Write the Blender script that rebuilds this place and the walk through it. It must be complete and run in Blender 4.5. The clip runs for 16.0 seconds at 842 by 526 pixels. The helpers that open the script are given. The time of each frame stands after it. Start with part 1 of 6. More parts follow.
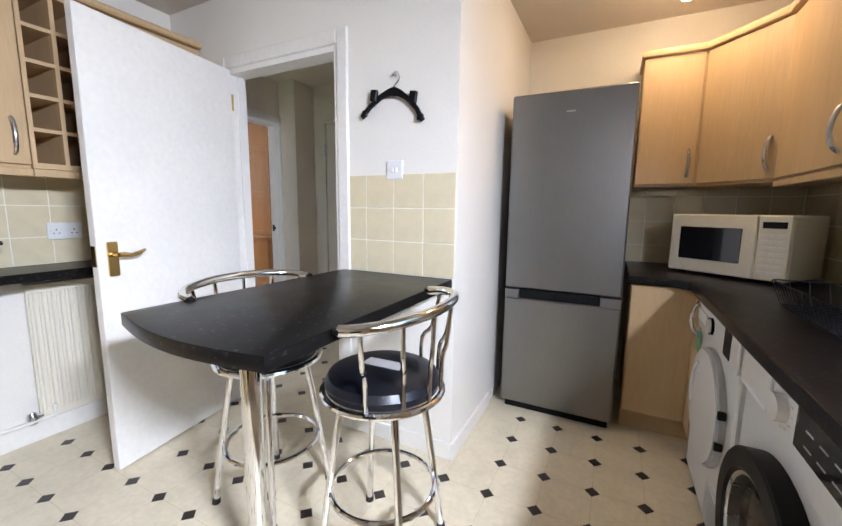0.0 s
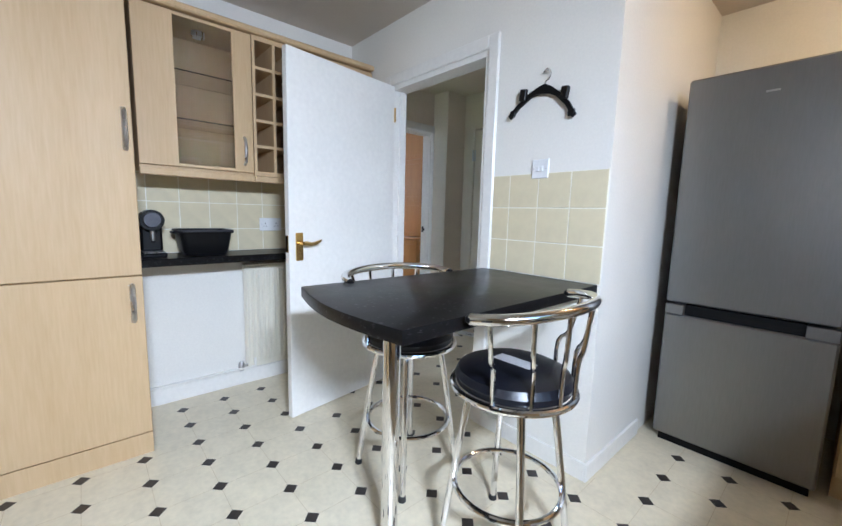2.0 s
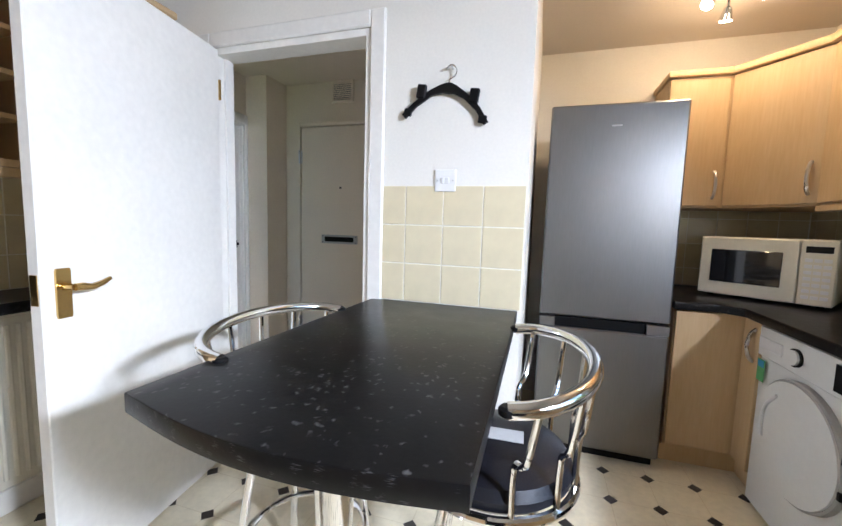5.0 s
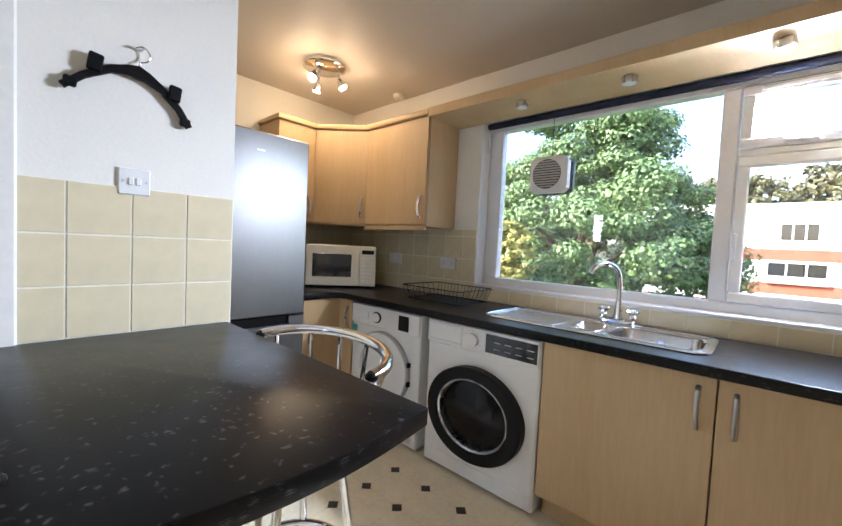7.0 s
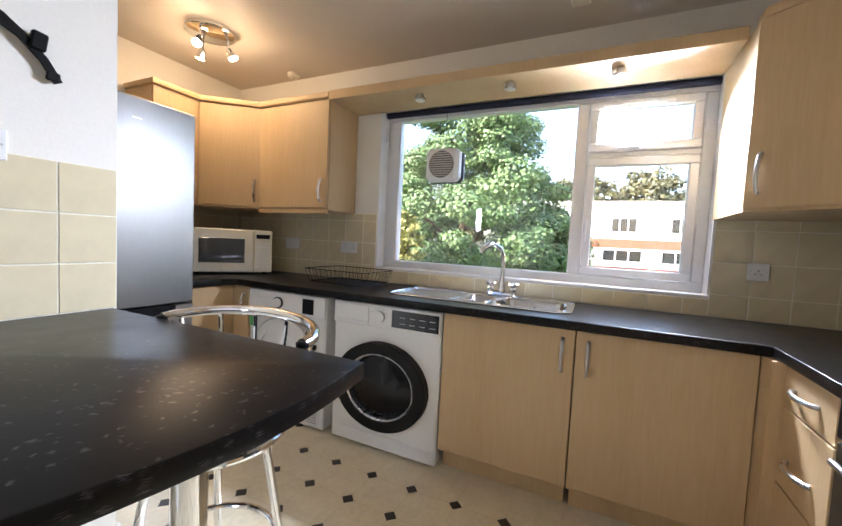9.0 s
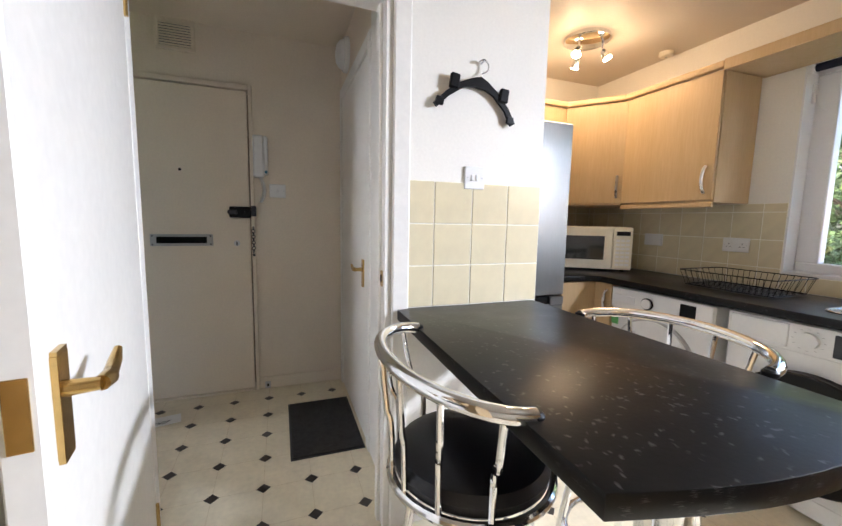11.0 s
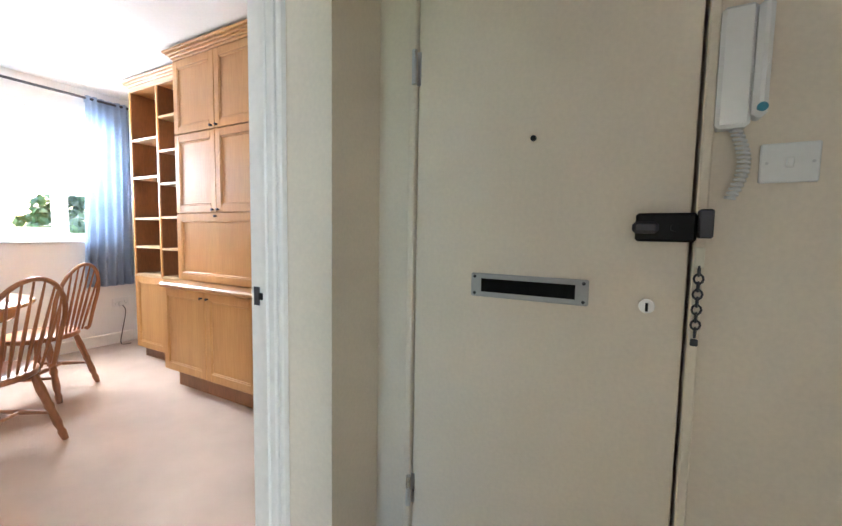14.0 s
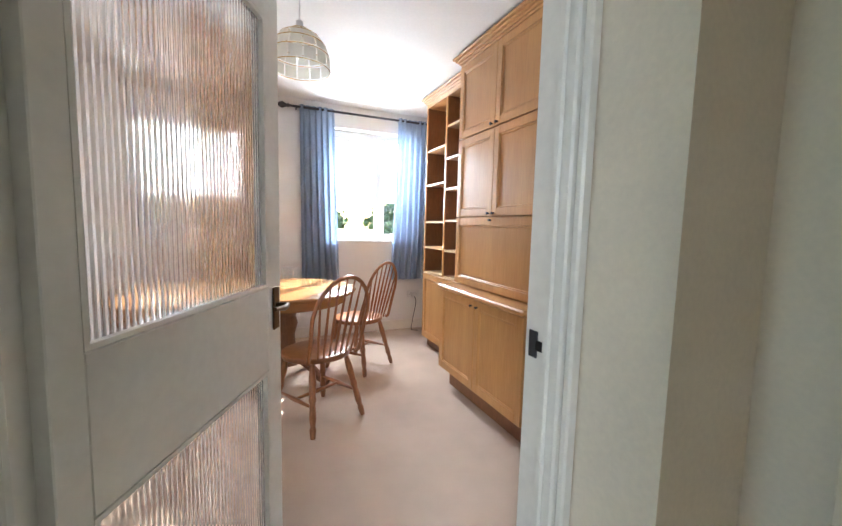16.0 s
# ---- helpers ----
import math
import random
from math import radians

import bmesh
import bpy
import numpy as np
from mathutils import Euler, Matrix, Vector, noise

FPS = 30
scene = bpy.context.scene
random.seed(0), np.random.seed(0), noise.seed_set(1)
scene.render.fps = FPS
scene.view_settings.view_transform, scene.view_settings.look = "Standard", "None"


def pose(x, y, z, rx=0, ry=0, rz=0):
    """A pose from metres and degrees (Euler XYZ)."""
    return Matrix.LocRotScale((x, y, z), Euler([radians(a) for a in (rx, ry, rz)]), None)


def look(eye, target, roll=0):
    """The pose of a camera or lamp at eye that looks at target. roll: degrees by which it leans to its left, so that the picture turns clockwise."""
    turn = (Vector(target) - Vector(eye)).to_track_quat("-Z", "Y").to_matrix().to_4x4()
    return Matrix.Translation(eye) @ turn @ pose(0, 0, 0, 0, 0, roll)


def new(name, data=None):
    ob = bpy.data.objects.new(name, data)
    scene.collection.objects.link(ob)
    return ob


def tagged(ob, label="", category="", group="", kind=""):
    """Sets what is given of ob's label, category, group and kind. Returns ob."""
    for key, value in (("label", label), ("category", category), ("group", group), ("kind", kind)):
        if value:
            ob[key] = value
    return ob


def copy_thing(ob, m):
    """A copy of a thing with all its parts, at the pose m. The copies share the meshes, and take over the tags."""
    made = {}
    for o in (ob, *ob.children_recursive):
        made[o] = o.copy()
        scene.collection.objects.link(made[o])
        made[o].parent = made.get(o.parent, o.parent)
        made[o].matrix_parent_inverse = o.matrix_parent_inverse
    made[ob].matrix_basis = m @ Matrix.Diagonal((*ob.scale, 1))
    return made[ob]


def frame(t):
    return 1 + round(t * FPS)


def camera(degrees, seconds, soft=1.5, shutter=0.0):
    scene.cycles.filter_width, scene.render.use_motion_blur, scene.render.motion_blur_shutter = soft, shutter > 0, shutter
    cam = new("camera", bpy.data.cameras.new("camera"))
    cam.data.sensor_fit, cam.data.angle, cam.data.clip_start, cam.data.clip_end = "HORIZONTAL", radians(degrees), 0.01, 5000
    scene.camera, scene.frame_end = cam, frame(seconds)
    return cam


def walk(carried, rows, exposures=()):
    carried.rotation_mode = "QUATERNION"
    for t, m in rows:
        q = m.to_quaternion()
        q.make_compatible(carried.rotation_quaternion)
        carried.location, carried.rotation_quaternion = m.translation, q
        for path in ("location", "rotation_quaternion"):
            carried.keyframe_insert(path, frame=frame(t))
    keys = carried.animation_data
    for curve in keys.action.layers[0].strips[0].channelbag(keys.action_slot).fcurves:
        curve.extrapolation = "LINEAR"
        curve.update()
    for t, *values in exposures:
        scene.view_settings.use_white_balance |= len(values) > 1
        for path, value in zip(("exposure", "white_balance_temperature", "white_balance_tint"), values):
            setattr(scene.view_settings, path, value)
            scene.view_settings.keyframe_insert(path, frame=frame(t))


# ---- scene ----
cam = camera(95.8, 16.0)
PATH = [
    (0, (0.634, -1.589, 1.2), (-0.263, 0.177, 0.923), 0.7),
    (0.5, (0.648, -1.591, 1.174), (-0.466, 0.051, 0.919), 1.1),
    (1, (0.672, -1.598, 1.174), (-0.612, -0.086, 0.917), 1.3),
    (1.5, (0.673, -1.604, 1.169), (-0.724, -0.195, 0.913), 1.5),
    (2, (0.671, -1.604, 1.164), (-0.812, -0.286, 0.909), 1.5),
    (2.5, (0.666, -1.603, 1.164), (-0.879, -0.359, 0.905), 1.6),
    (3, (0.641, -1.566, 1.167), (-0.943, -0.374, 0.905), 1.6),
    (3.2, (0.611, -1.531, 1.164), (-0.982, -0.35, 0.905), 1.6),
    (5.3, (-0.082, -1.494, 1.217), (-0.287, 0.489, 1.054), 1.9),
    (5.5, (-0.175, -1.507, 1.224), (-0.108, 0.487, 1.086), 2.0),
    (6, (-0.364, -1.536, 1.23), (0.282, 0.354, 1.122), 2.2),
    (6.5, (-0.51, -1.539, 1.228), (0.607, 0.118, 1.127), 2.3),
    (7, (-0.606, -1.553, 1.223), (0.874, -0.211, 1.131), 2.8),
    (7.5, (-0.632, -1.567, 1.225), (1.074, -0.528, 1.138), 2.9),
    (8, (-0.644, -1.577, 1.183), (1.215, -0.841, 1.127), 3.2),
    (8.2, (-0.652, -1.583, 1.17), (1.24, -0.938, 1.118), 3.4),
    (10.3, (-0.962, -1.395, 1.205), (0.209, 0.208, 0.963), 1.0),
    (10.5, (-0.984, -1.385, 1.211), (0.038, 0.317, 0.97), 1.0),
    (11, (-1.024, -1.344, 1.221), (-0.334, 0.519, 0.995), 1.1),
    (11.5, (-1.022, -1.13, 1.238), (-0.61, 0.814, 1.01), 0.9),
    (12, (-1.018, -0.776, 1.256), (-0.841, 1.201, 1.014), 0.5),
    (12.2, (-1.076, -0.642, 1.274), (-0.914, 1.336, 1.028), 0.6),
    (12.5, (-1.105, -0.419, 1.266), (-1.026, 1.566, 1.036), 1.0),
    (13, (-1.192, -0.051, 1.227), (-1.345, 1.934, 1.041), 1.2),
    (13.5, (-1.299, 0.172, 1.204), (-1.788, 2.105, 1.052), 0.7),
    (13.6, (-1.316, 0.219, 1.207), (-1.88, 2.131, 1.049), 0.7),
    (14, (-1.358, 0.311, 1.22), (-2.296, 2.071, 1.07), 1.0),
    (14.5, (-1.375, 0.376, 1.247), (-2.742, 1.826, 1.077), 1.0),
    (15, (-1.396, 0.42, 1.257), (-3.033, 1.556, 1.085), 0.9),
    (15.5, (-1.491, 0.476, 1.259), (-3.265, 1.384, 1.087), 1.3),
    (16, (-1.757, 0.589, 1.27), (-3.585, 1.377, 1.08), 1.4),
]
walk(cam, [(t, look(eye, target, roll)) for t, eye, target, roll in PATH],
     [(0.0, 2.55, 5900, 17), (1.0, 2.38, 5550, 13), (3.0, 2.33, 5450, 12), (5.5, 2.75, 5750, 15), (6.5, 2.6, 5650, 14), (8.0, 2.48, 5750, 15), (10.5, 2.83, 6000, 17), (12.0, 2.8, 6150, 15), (12.5, 3.0, 6300, 14), (13.0, 3.5, 6600, 19), (13.5, 3.9, 5750, 12), (14.2, 3.25, 6000, 10), (15.0, 3.1, 6000, 9), (16.0, 2.95, 6000, 9)])

# ---- light ----
SUN_DIR = Vector((-1.0, 0.80, 0.75)).normalized()  # towards the sun
world = bpy.data.worlds.new("sky")
scene.world = world
world.use_nodes = True
sky = world.node_tree.nodes.new("ShaderNodeTexSky")
sky.sky_type, sky.sun_disc = "NISHITA", False
sky.sun_elevation = math.asin(SUN_DIR.z)
sky.sun_rotation = math.atan2(SUN_DIR.x, SUN_DIR.y)
sky.dust_density, sky.air_density = 3.0, 1.2
back = world.node_tree.nodes["Background"]
back.inputs["Strength"].default_value = 0.15
world.node_tree.links.new(sky.outputs["Color"], back.inputs["Color"])
sun = new("sun", bpy.data.lights.new("sun", "SUN"))
sun.data.energy, sun.data.angle, sun.data.color = 3.0, radians(0.6), (1.0, 0.94, 0.85)
sun.matrix_world = look(SUN_DIR * 20, (0, 0, 0))


def daylight(name, eye, target, wide, high, watts, color, spread):
    """The sky's light in a window's opening."""
    lamp = new(name, bpy.data.lights.new(name, "AREA"))
    lamp.data.shape, lamp.data.size, lamp.data.size_y = "RECTANGLE", wide, high
    lamp.data.energy, lamp.data.color, lamp.data.spread = watts, color, radians(spread)
    lamp.matrix_world = look(eye, target)
    return lamp


daylight("kitchen_daylight", (1.690, -1.696, 1.885), (0.0, -1.30, 0.70), 0.44, 0.13, 12.0, (0.88, 0.94, 1.0), 125)
daylight("dining_daylight", (-6.32, 1.85, 1.90), (-4.0, 1.5, 1.3), 0.90, 0.70, 10.0, (0.92, 0.96, 1.0), 160)


def point(name, at, watts, color, radius):
    lamp = new(name, bpy.data.lights.new(name, "POINT"))
    lamp.data.energy, lamp.data.color, lamp.data.shadow_soft_size = watts, color, radius
    lamp.location = at
    return lamp


# ---- materials ----
def material(name, base, rough=0.6, metal=0.0, vary=0.06, scale=6.0, grain=60.0, bump=0.05, coat=0.0, stretch=(1, 1, 1), spec=0.5, tint=None):
    """A surface with soft large variation, fine grain and relief."""
    m = bpy.data.materials.new(name)
    m.use_nodes = True
    nt = m.node_tree
    b = nt.nodes["Principled BSDF"]
    b.inputs["Roughness"].default_value = rough
    b.inputs["Metallic"].default_value = metal
    b.inputs["Coat Weight"].default_value = coat
    b.inputs["Coat Roughness"].default_value = 0.15
    b.inputs["Specular IOR Level"].default_value = spec
    co = nt.nodes.new("ShaderNodeTexCoord")
    mp = nt.nodes.new("ShaderNodeMapping")
    mp.inputs["Scale"].default_value = stretch
    nt.links.new(co.outputs["Object"], mp.inputs["Vector"])
    n1 = nt.nodes.new("ShaderNodeTexNoise")
    n1.inputs["Scale"].default_value, n1.inputs["Detail"].default_value = scale, 4
    n2 = nt.nodes.new("ShaderNodeTexNoise")
    n2.inputs["Scale"].default_value, n2.inputs["Detail"].default_value = grain, 5
    nt.links.new(mp.outputs["Vector"], n1.inputs["Vector"])
    nt.links.new(mp.outputs["Vector"], n2.inputs["Vector"])
    add = nt.nodes.new("ShaderNodeMath")
    add.operation = "ADD"
    nt.links.new(n1.outputs["Fac"], add.inputs[0])
    nt.links.new(n2.outputs["Fac"], add.inputs[1])
    ramp = nt.nodes.new("ShaderNodeMapRange")
    ramp.inputs["From Min"].default_value, ramp.inputs["From Max"].default_value = 0.6, 1.4
    nt.links.new(add.outputs[0], ramp.inputs["Value"])
    mix = nt.nodes.new("ShaderNodeMix")
    mix.data_type = "RGBA"
    other = tint or tuple(c * (1 - 2 * vary) for c in base)
    mix.inputs["A"].default_value = (*[min(1, c * (1 + vary)) for c in base], 1)
    mix.inputs["B"].default_value = (*other, 1)
    nt.links.new(ramp.outputs["Result"], mix.inputs["Factor"])
    nt.links.new(mix.outputs["Result"], b.inputs["Base Color"])
    if rough > 0.08:
        rr = nt.nodes.new("ShaderNodeMapRange")
        rr.inputs["To Min"].default_value, rr.inputs["To Max"].default_value = rough * 0.85, min(1, rough * 1.15)
        nt.links.new(n1.outputs["Fac"], rr.inputs["Value"])
        nt.links.new(rr.outputs["Result"], b.inputs["Roughness"])
    if bump:
        bp = nt.nodes.new("ShaderNodeBump")
        bp.inputs["Strength"].default_value, bp.inputs["Distance"].default_value = bump, 0.004
        nt.links.new(n2.outputs["Fac"], bp.inputs["Height"])
        nt.links.new(bp.outputs["Normal"], b.inputs["Normal"])
    return m


def emitter(name, color, strength):
    m = bpy.data.materials.new(name)
    m.use_nodes = True
    b = m.node_tree.nodes["Principled BSDF"]
    b.inputs["Base Color"].default_value = (*color, 1)
    b.inputs["Emission Color"].default_value = (*color, 1)
    b.inputs["Emission Strength"].default_value = strength
    return m


def glass(name, rough=0.0, ior=1.45, color=(1, 1, 1)):
    m = bpy.data.materials.new(name)
    m.use_nodes = True
    b = m.node_tree.nodes["Principled BSDF"]
    b.inputs["Base Color"].default_value = (*color, 1)
    b.inputs["Transmission Weight"].default_value = 1.0
    b.inputs["Roughness"].default_value = rough
    b.inputs["IOR"].default_value = ior
    return m


WALL = material("wall_paint", (0.80, 0.775, 0.71), 0.75, vary=0.03, scale=2.0, grain=90, bump=0.12)
HALL = material("hall_paint", (0.78, 0.69, 0.57), 0.8, vary=0.04, scale=1.7, grain=80, bump=0.15)
DINING = material("dining_paint", (0.82, 0.81, 0.79), 0.8, vary=0.03, scale=2.0, grain=90, bump=0.12)
# kitchen ceiling: the dim warm lamplight is mixed into this browner, darker base
CEIL = material("warm_dimmed_ceiling_paint", (0.60, 0.54, 0.46), 0.5, vary=0.03, scale=1.5, grain=70, bump=0.08)
CEILW = material("white_ceiling_paint", (0.80, 0.80, 0.79), 0.8, vary=0.03, scale=1.5, grain=70, bump=0.1)
GLOSS = material("white_gloss_paint", (0.80, 0.78, 0.73), 0.32, vary=0.04, scale=3.0, grain=40, bump=0.04)
UPVC = material("white_plastic_frame", (0.76, 0.76, 0.77), 0.3, vary=0.02, scale=3.0, grain=60, bump=0.02)
WHITE = material("white_enamel", (0.80, 0.80, 0.79), 0.25, vary=0.02, scale=3, grain=60, bump=0.01)
CREAM = material("cream_plastic", (0.76, 0.72, 0.60), 0.35, vary=0.03, scale=3, grain=60, bump=0.02)
MAPLE = material("maple_laminate", (0.56, 0.405, 0.23), 0.55, vary=0.05, scale=2.2, grain=34, bump=0.02, stretch=(3.0, 3.0, 0.25), tint=(0.50, 0.345, 0.175))
OAK = material("oak_veneer", (0.52, 0.28, 0.10), 0.35, vary=0.12, scale=2.2, grain=30, bump=0.04, stretch=(3, 3, 0.22), tint=(0.44, 0.21, 0.065))
# dark oak parts; its colour also paints the shade inside the bookcase
OAKDARK = material("dark_oak_and_shade", (0.24, 0.10, 0.04), 0.38, vary=0.15, scale=5, grain=40, bump=0.05, stretch=(2, 2, 0.4))
TABLEWOOD = material("table_oak", (0.45, 0.22, 0.08), 0.25, vary=0.12, scale=3, grain=40, bump=0.03, stretch=(0.4, 3, 3), coat=0.3)
CHROME = material("chrome", (0.80, 0.80, 0.80), 0.09, 1.0, vary=0.02, bump=0.0)
BRASS = material("brass", (0.62, 0.42, 0.16), 0.22, 1.0, vary=0.08, scale=20, bump=0.02)
STEEL = material("brushed_steel", (0.62, 0.62, 0.63), 0.28, 1.0, vary=0.05, scale=8, grain=120, bump=0.03, stretch=(1, 6, 1))
FRIDGE = material("graphite_steel", (0.255, 0.255, 0.257), 0.38, 1.0, vary=0.04, scale=4, grain=160, bump=0.03, stretch=(1, 1, 0.1))
BRUSH = material("black_brush", (0.008, 0.008, 0.008), 0.95, vary=0.1, bump=0.1, spec=0.05)
BLACK = material("black_plastic", (0.005, 0.005, 0.0055), 0.42, vary=0.1, bump=0.02, spec=0.18)
VINYL = material("black_vinyl", (0.006, 0.0065, 0.010), 0.34, vary=0.1, scale=10, grain=200, bump=0.12, spec=0.35)
DARKGREY = material("dark_grey_metal", (0.06, 0.06, 0.07), 0.4, 0.6, vary=0.1, bump=0.03)
GREYPL = material("grey_plastic", (0.42, 0.42, 0.42), 0.5, vary=0.05, bump=0.03)
TILE = material("cream_tile", (0.70, 0.62, 0.42), 0.16, vary=0.04, scale=5, grain=18, bump=0.14, coat=0.2)
GROUT = material("grout", (0.84, 0.81, 0.70), 0.8, vary=0.08, grain=120, bump=0.2)
CARPET = material("beige_carpet", (0.56, 0.43, 0.34), 0.95, vary=0.10, scale=3, grain=260, bump=0.7)
CURTAIN = material("blue_grey_fabric", (0.37, 0.45, 0.57), 0.85, vary=0.08, scale=8, grain=300, bump=0.2)
MAT = material("black_door_mat", (0.018, 0.016, 0.016), 0.95, vary=0.2, scale=30, grain=300, bump=0.9)
PAPER = material("paper", (0.80, 0.79, 0.76), 0.7, vary=0.03, bump=0.02)
RUBBER = material("rubber", (0.02, 0.02, 0.02), 0.6, vary=0.1, bump=0.05)
GLASS = glass("clear_glass")
DARKGLASS = material("dark_glass", (0.01, 0.011, 0.013), 0.05, vary=0.1, bump=0.0, coat=0.5)
DOORGLASS = material("washer_door_glass", (0.006, 0.006, 0.007), 0.12, vary=0.1, bump=0.0, spec=0.22)
BULB = emitter("lit_bulb", (1.0, 0.78, 0.48), 25.0)
BRICK = material("red_brick", (0.30, 0.07, 0.035), 0.85, vary=0.12, scale=4, grain=30, bump=0.2)
RENDERED = material("white_cladding", (0.8, 0.8, 0.8), 0.7, vary=0.04, scale=1, grain=20, bump=0.05)
GRASS = material("grass", (0.08, 0.13, 0.03), 0.9, vary=0.25, scale=0.6, grain=20, bump=0.5)
BARK = material("bark", (0.12, 0.08, 0.05), 0.9, vary=0.2, scale=6, grain=30, bump=0.6)


def worktop_material():
    m = material("black_speckled_laminate", (0.0055, 0.005, 0.005), 0.30, vary=0.15, scale=12, grain=80, bump=0.05, spec=0.18)
    nt = m.node_tree
    b = nt.nodes["Principled BSDF"]
    base = b.inputs["Base Color"].links[0].from_socket
    co = nt.nodes.new("ShaderNodeTexCoord")
    vo = nt.nodes.new("ShaderNodeTexVoronoi")
    vo.inputs["Scale"].default_value = 58
    warp = nt.nodes.new("ShaderNodeTexNoise")
    warp.inputs["Scale"].default_value = 30
    addv = nt.nodes.new("ShaderNodeVectorMath")
    sc = nt.nodes.new("ShaderNodeVectorMath")
    sc.operation = "SCALE"
    sc.inputs["Scale"].default_value = 0.035
    nt.links.new(warp.outputs["Color"], sc.inputs[0])
    nt.links.new(co.outputs["Object"], addv.inputs[0])
    nt.links.new(sc.outputs["Vector"], addv.inputs[1])
    nt.links.new(addv.outputs["Vector"], vo.inputs["Vector"])
    lo = nt.nodes.new("ShaderNodeMapRange")
    lo.inputs["From Min"].default_value, lo.inputs["From Max"].default_value = 0.10, 0.36
    lo.inputs["To Min"].default_value, lo.inputs["To Max"].default_value = 1, 0
    nt.links.new(vo.outputs["Distance"], lo.inputs["Value"])
    pick = nt.nodes.new("ShaderNodeSeparateColor")
    nt.links.new(vo.outputs["Color"], pick.inputs["Color"])
    gt = nt.nodes.new("ShaderNodeMath")
    gt.operation, gt.inputs[1].default_value = "GREATER_THAN", 0.64
    nt.links.new(pick.outputs["Red"], gt.inputs[0])
    mul = nt.nodes.new("ShaderNodeMath")
    mul.operation = "MULTIPLY"
    nt.links.new(lo.outputs["Result"], mul.inputs[0])
    nt.links.new(gt.outputs[0], mul.inputs[1])
    mix = nt.nodes.new("ShaderNodeMix")
    mix.data_type = "RGBA"
    nt.links.new(mul.outputs[0], mix.inputs["Factor"])
    nt.links.new(base, mix.inputs["A"])
    mix.inputs["B"].default_value = (0.060, 0.058, 0.056, 1)
    nt.links.new(mix.outputs["Result"], b.inputs["Base Color"])
    return m


WORKTOP = worktop_material()


# ---- builders ----
def box(bm, x0, x1, y0, y1, z0, z1, bevel=0.0, seg=1):
    got = bmesh.ops.create_cube(bm, size=1.0, matrix=Matrix.Translation(((x0 + x1) / 2, (y0 + y1) / 2, (z0 + z1) / 2)) @ Matrix.Diagonal((abs(x1 - x0), abs(y1 - y0), abs(z1 - z0), 1)))
    if bevel:
        edges = list({e for v in got["verts"] for e in v.link_edges})
        bmesh.ops.bevel(bm, geom=edges, offset=bevel, segments=seg, affect="EDGES", profile=0.5)
    return bm


def boxes(*rows, bevel=0.0):
    bm = bmesh.new()
    for r in rows:
        box(bm, *r, bevel=bevel)
    return bm


def cyl(bm, p0, p1, r0, r1=None, seg=20):
    p0, p1 = Vector(p0), Vector(p1)
    d = p1 - p0
    m = Matrix.Translation((p0 + p1) / 2) @ d.to_track_quat("Z", "Y").to_matrix().to_4x4()
    bmesh.ops.create_cone(bm, cap_ends=True, segments=seg, radius1=r0, radius2=r0 if r1 is None else r1, depth=d.length, matrix=m)
    return bm


def rod(p0, p1, r0, r1=None, seg=20):
    return cyl(bmesh.new(), p0, p1, r0, r1, seg)


def smooth_path(pts, n=6):
    """Catmull-Rom through the points."""
    pts = [Vector(p) for p in pts]
    out = []
    for i in range(len(pts) - 1):
        a, b, c, d = pts[max(i - 1, 0)], pts[i], pts[i + 1], pts[min(i + 2, len(pts) - 1)]
        for k in range(n):
            t = k / n
            out.append(0.5 * ((2 * b) + (c - a) * t + (2 * a - 5 * b + 4 * c - d) * t * t + (3 * b - 3 * c + d - a) * t ** 3))
    out.append(pts[-1])
    return out


def tube(pts, r, seg=10, closed=False, bm=None, flat=1.0):
    """A round bar along the points."""
    bm = bm or bmesh.new()
    pts = [Vector(p) for p in pts]
    rings, n = [], len(pts)
    up = None
    for i, p in enumerate(pts):
        if closed:
            d = pts[(i + 1) % n] - pts[i - 1]
        else:
            d = pts[min(i + 1, n - 1)] - pts[max(i - 1, 0)]
        d.normalize()
        if up is None:
            up = Vector((0, 0, 1)) if abs(d.z) < 0.9 else Vector((1, 0, 0))
        side = d.cross(up).normalized()
        up = side.cross(d).normalized()
        rr = r[i] if isinstance(r, (list, tuple)) else r
        rings.append([bm.verts.new(p + side * math.cos(a) * rr + up * math.sin(a) * rr * flat) for a in [2 * math.pi * k / seg for k in range(seg)]])
    for i in range(n if closed else n - 1):
        a, b = rings[i], rings[(i + 1) % n]
        for k in range(seg):
            bm.faces.new((a[k], b[k], b[(k + 1) % seg], a[(k + 1) % seg]))
    if not closed:
        bm.faces.new(rings[0])
        bm.faces.new(rings[-1][::-1])
    bmesh.ops.recalc_face_normals(bm, faces=bm.faces)
    return bm


def lathe(profile, at=(0, 0, 0), seg=28, bm=None):
    """Turned about z: rows of radius and height."""
    bm = bm or bmesh.new()
    rings = []
    for r, z in profile:
        rings.append([bm.verts.new((at[0] + r * math.cos(2 * math.pi * k / seg), at[1] + r * math.sin(2 * math.pi * k / seg), at[2] + z)) for k in range(seg)])
    for a, b in zip(rings, rings[1:]):
        for k in range(seg):
            bm.faces.new((a[k], a[(k + 1) % seg], b[(k + 1) % seg], b[k]))
    bm.faces.new(rings[0][::-1])
    bm.faces.new(rings[-1])
    bmesh.ops.recalc_face_normals(bm, faces=bm.faces)
    return bm


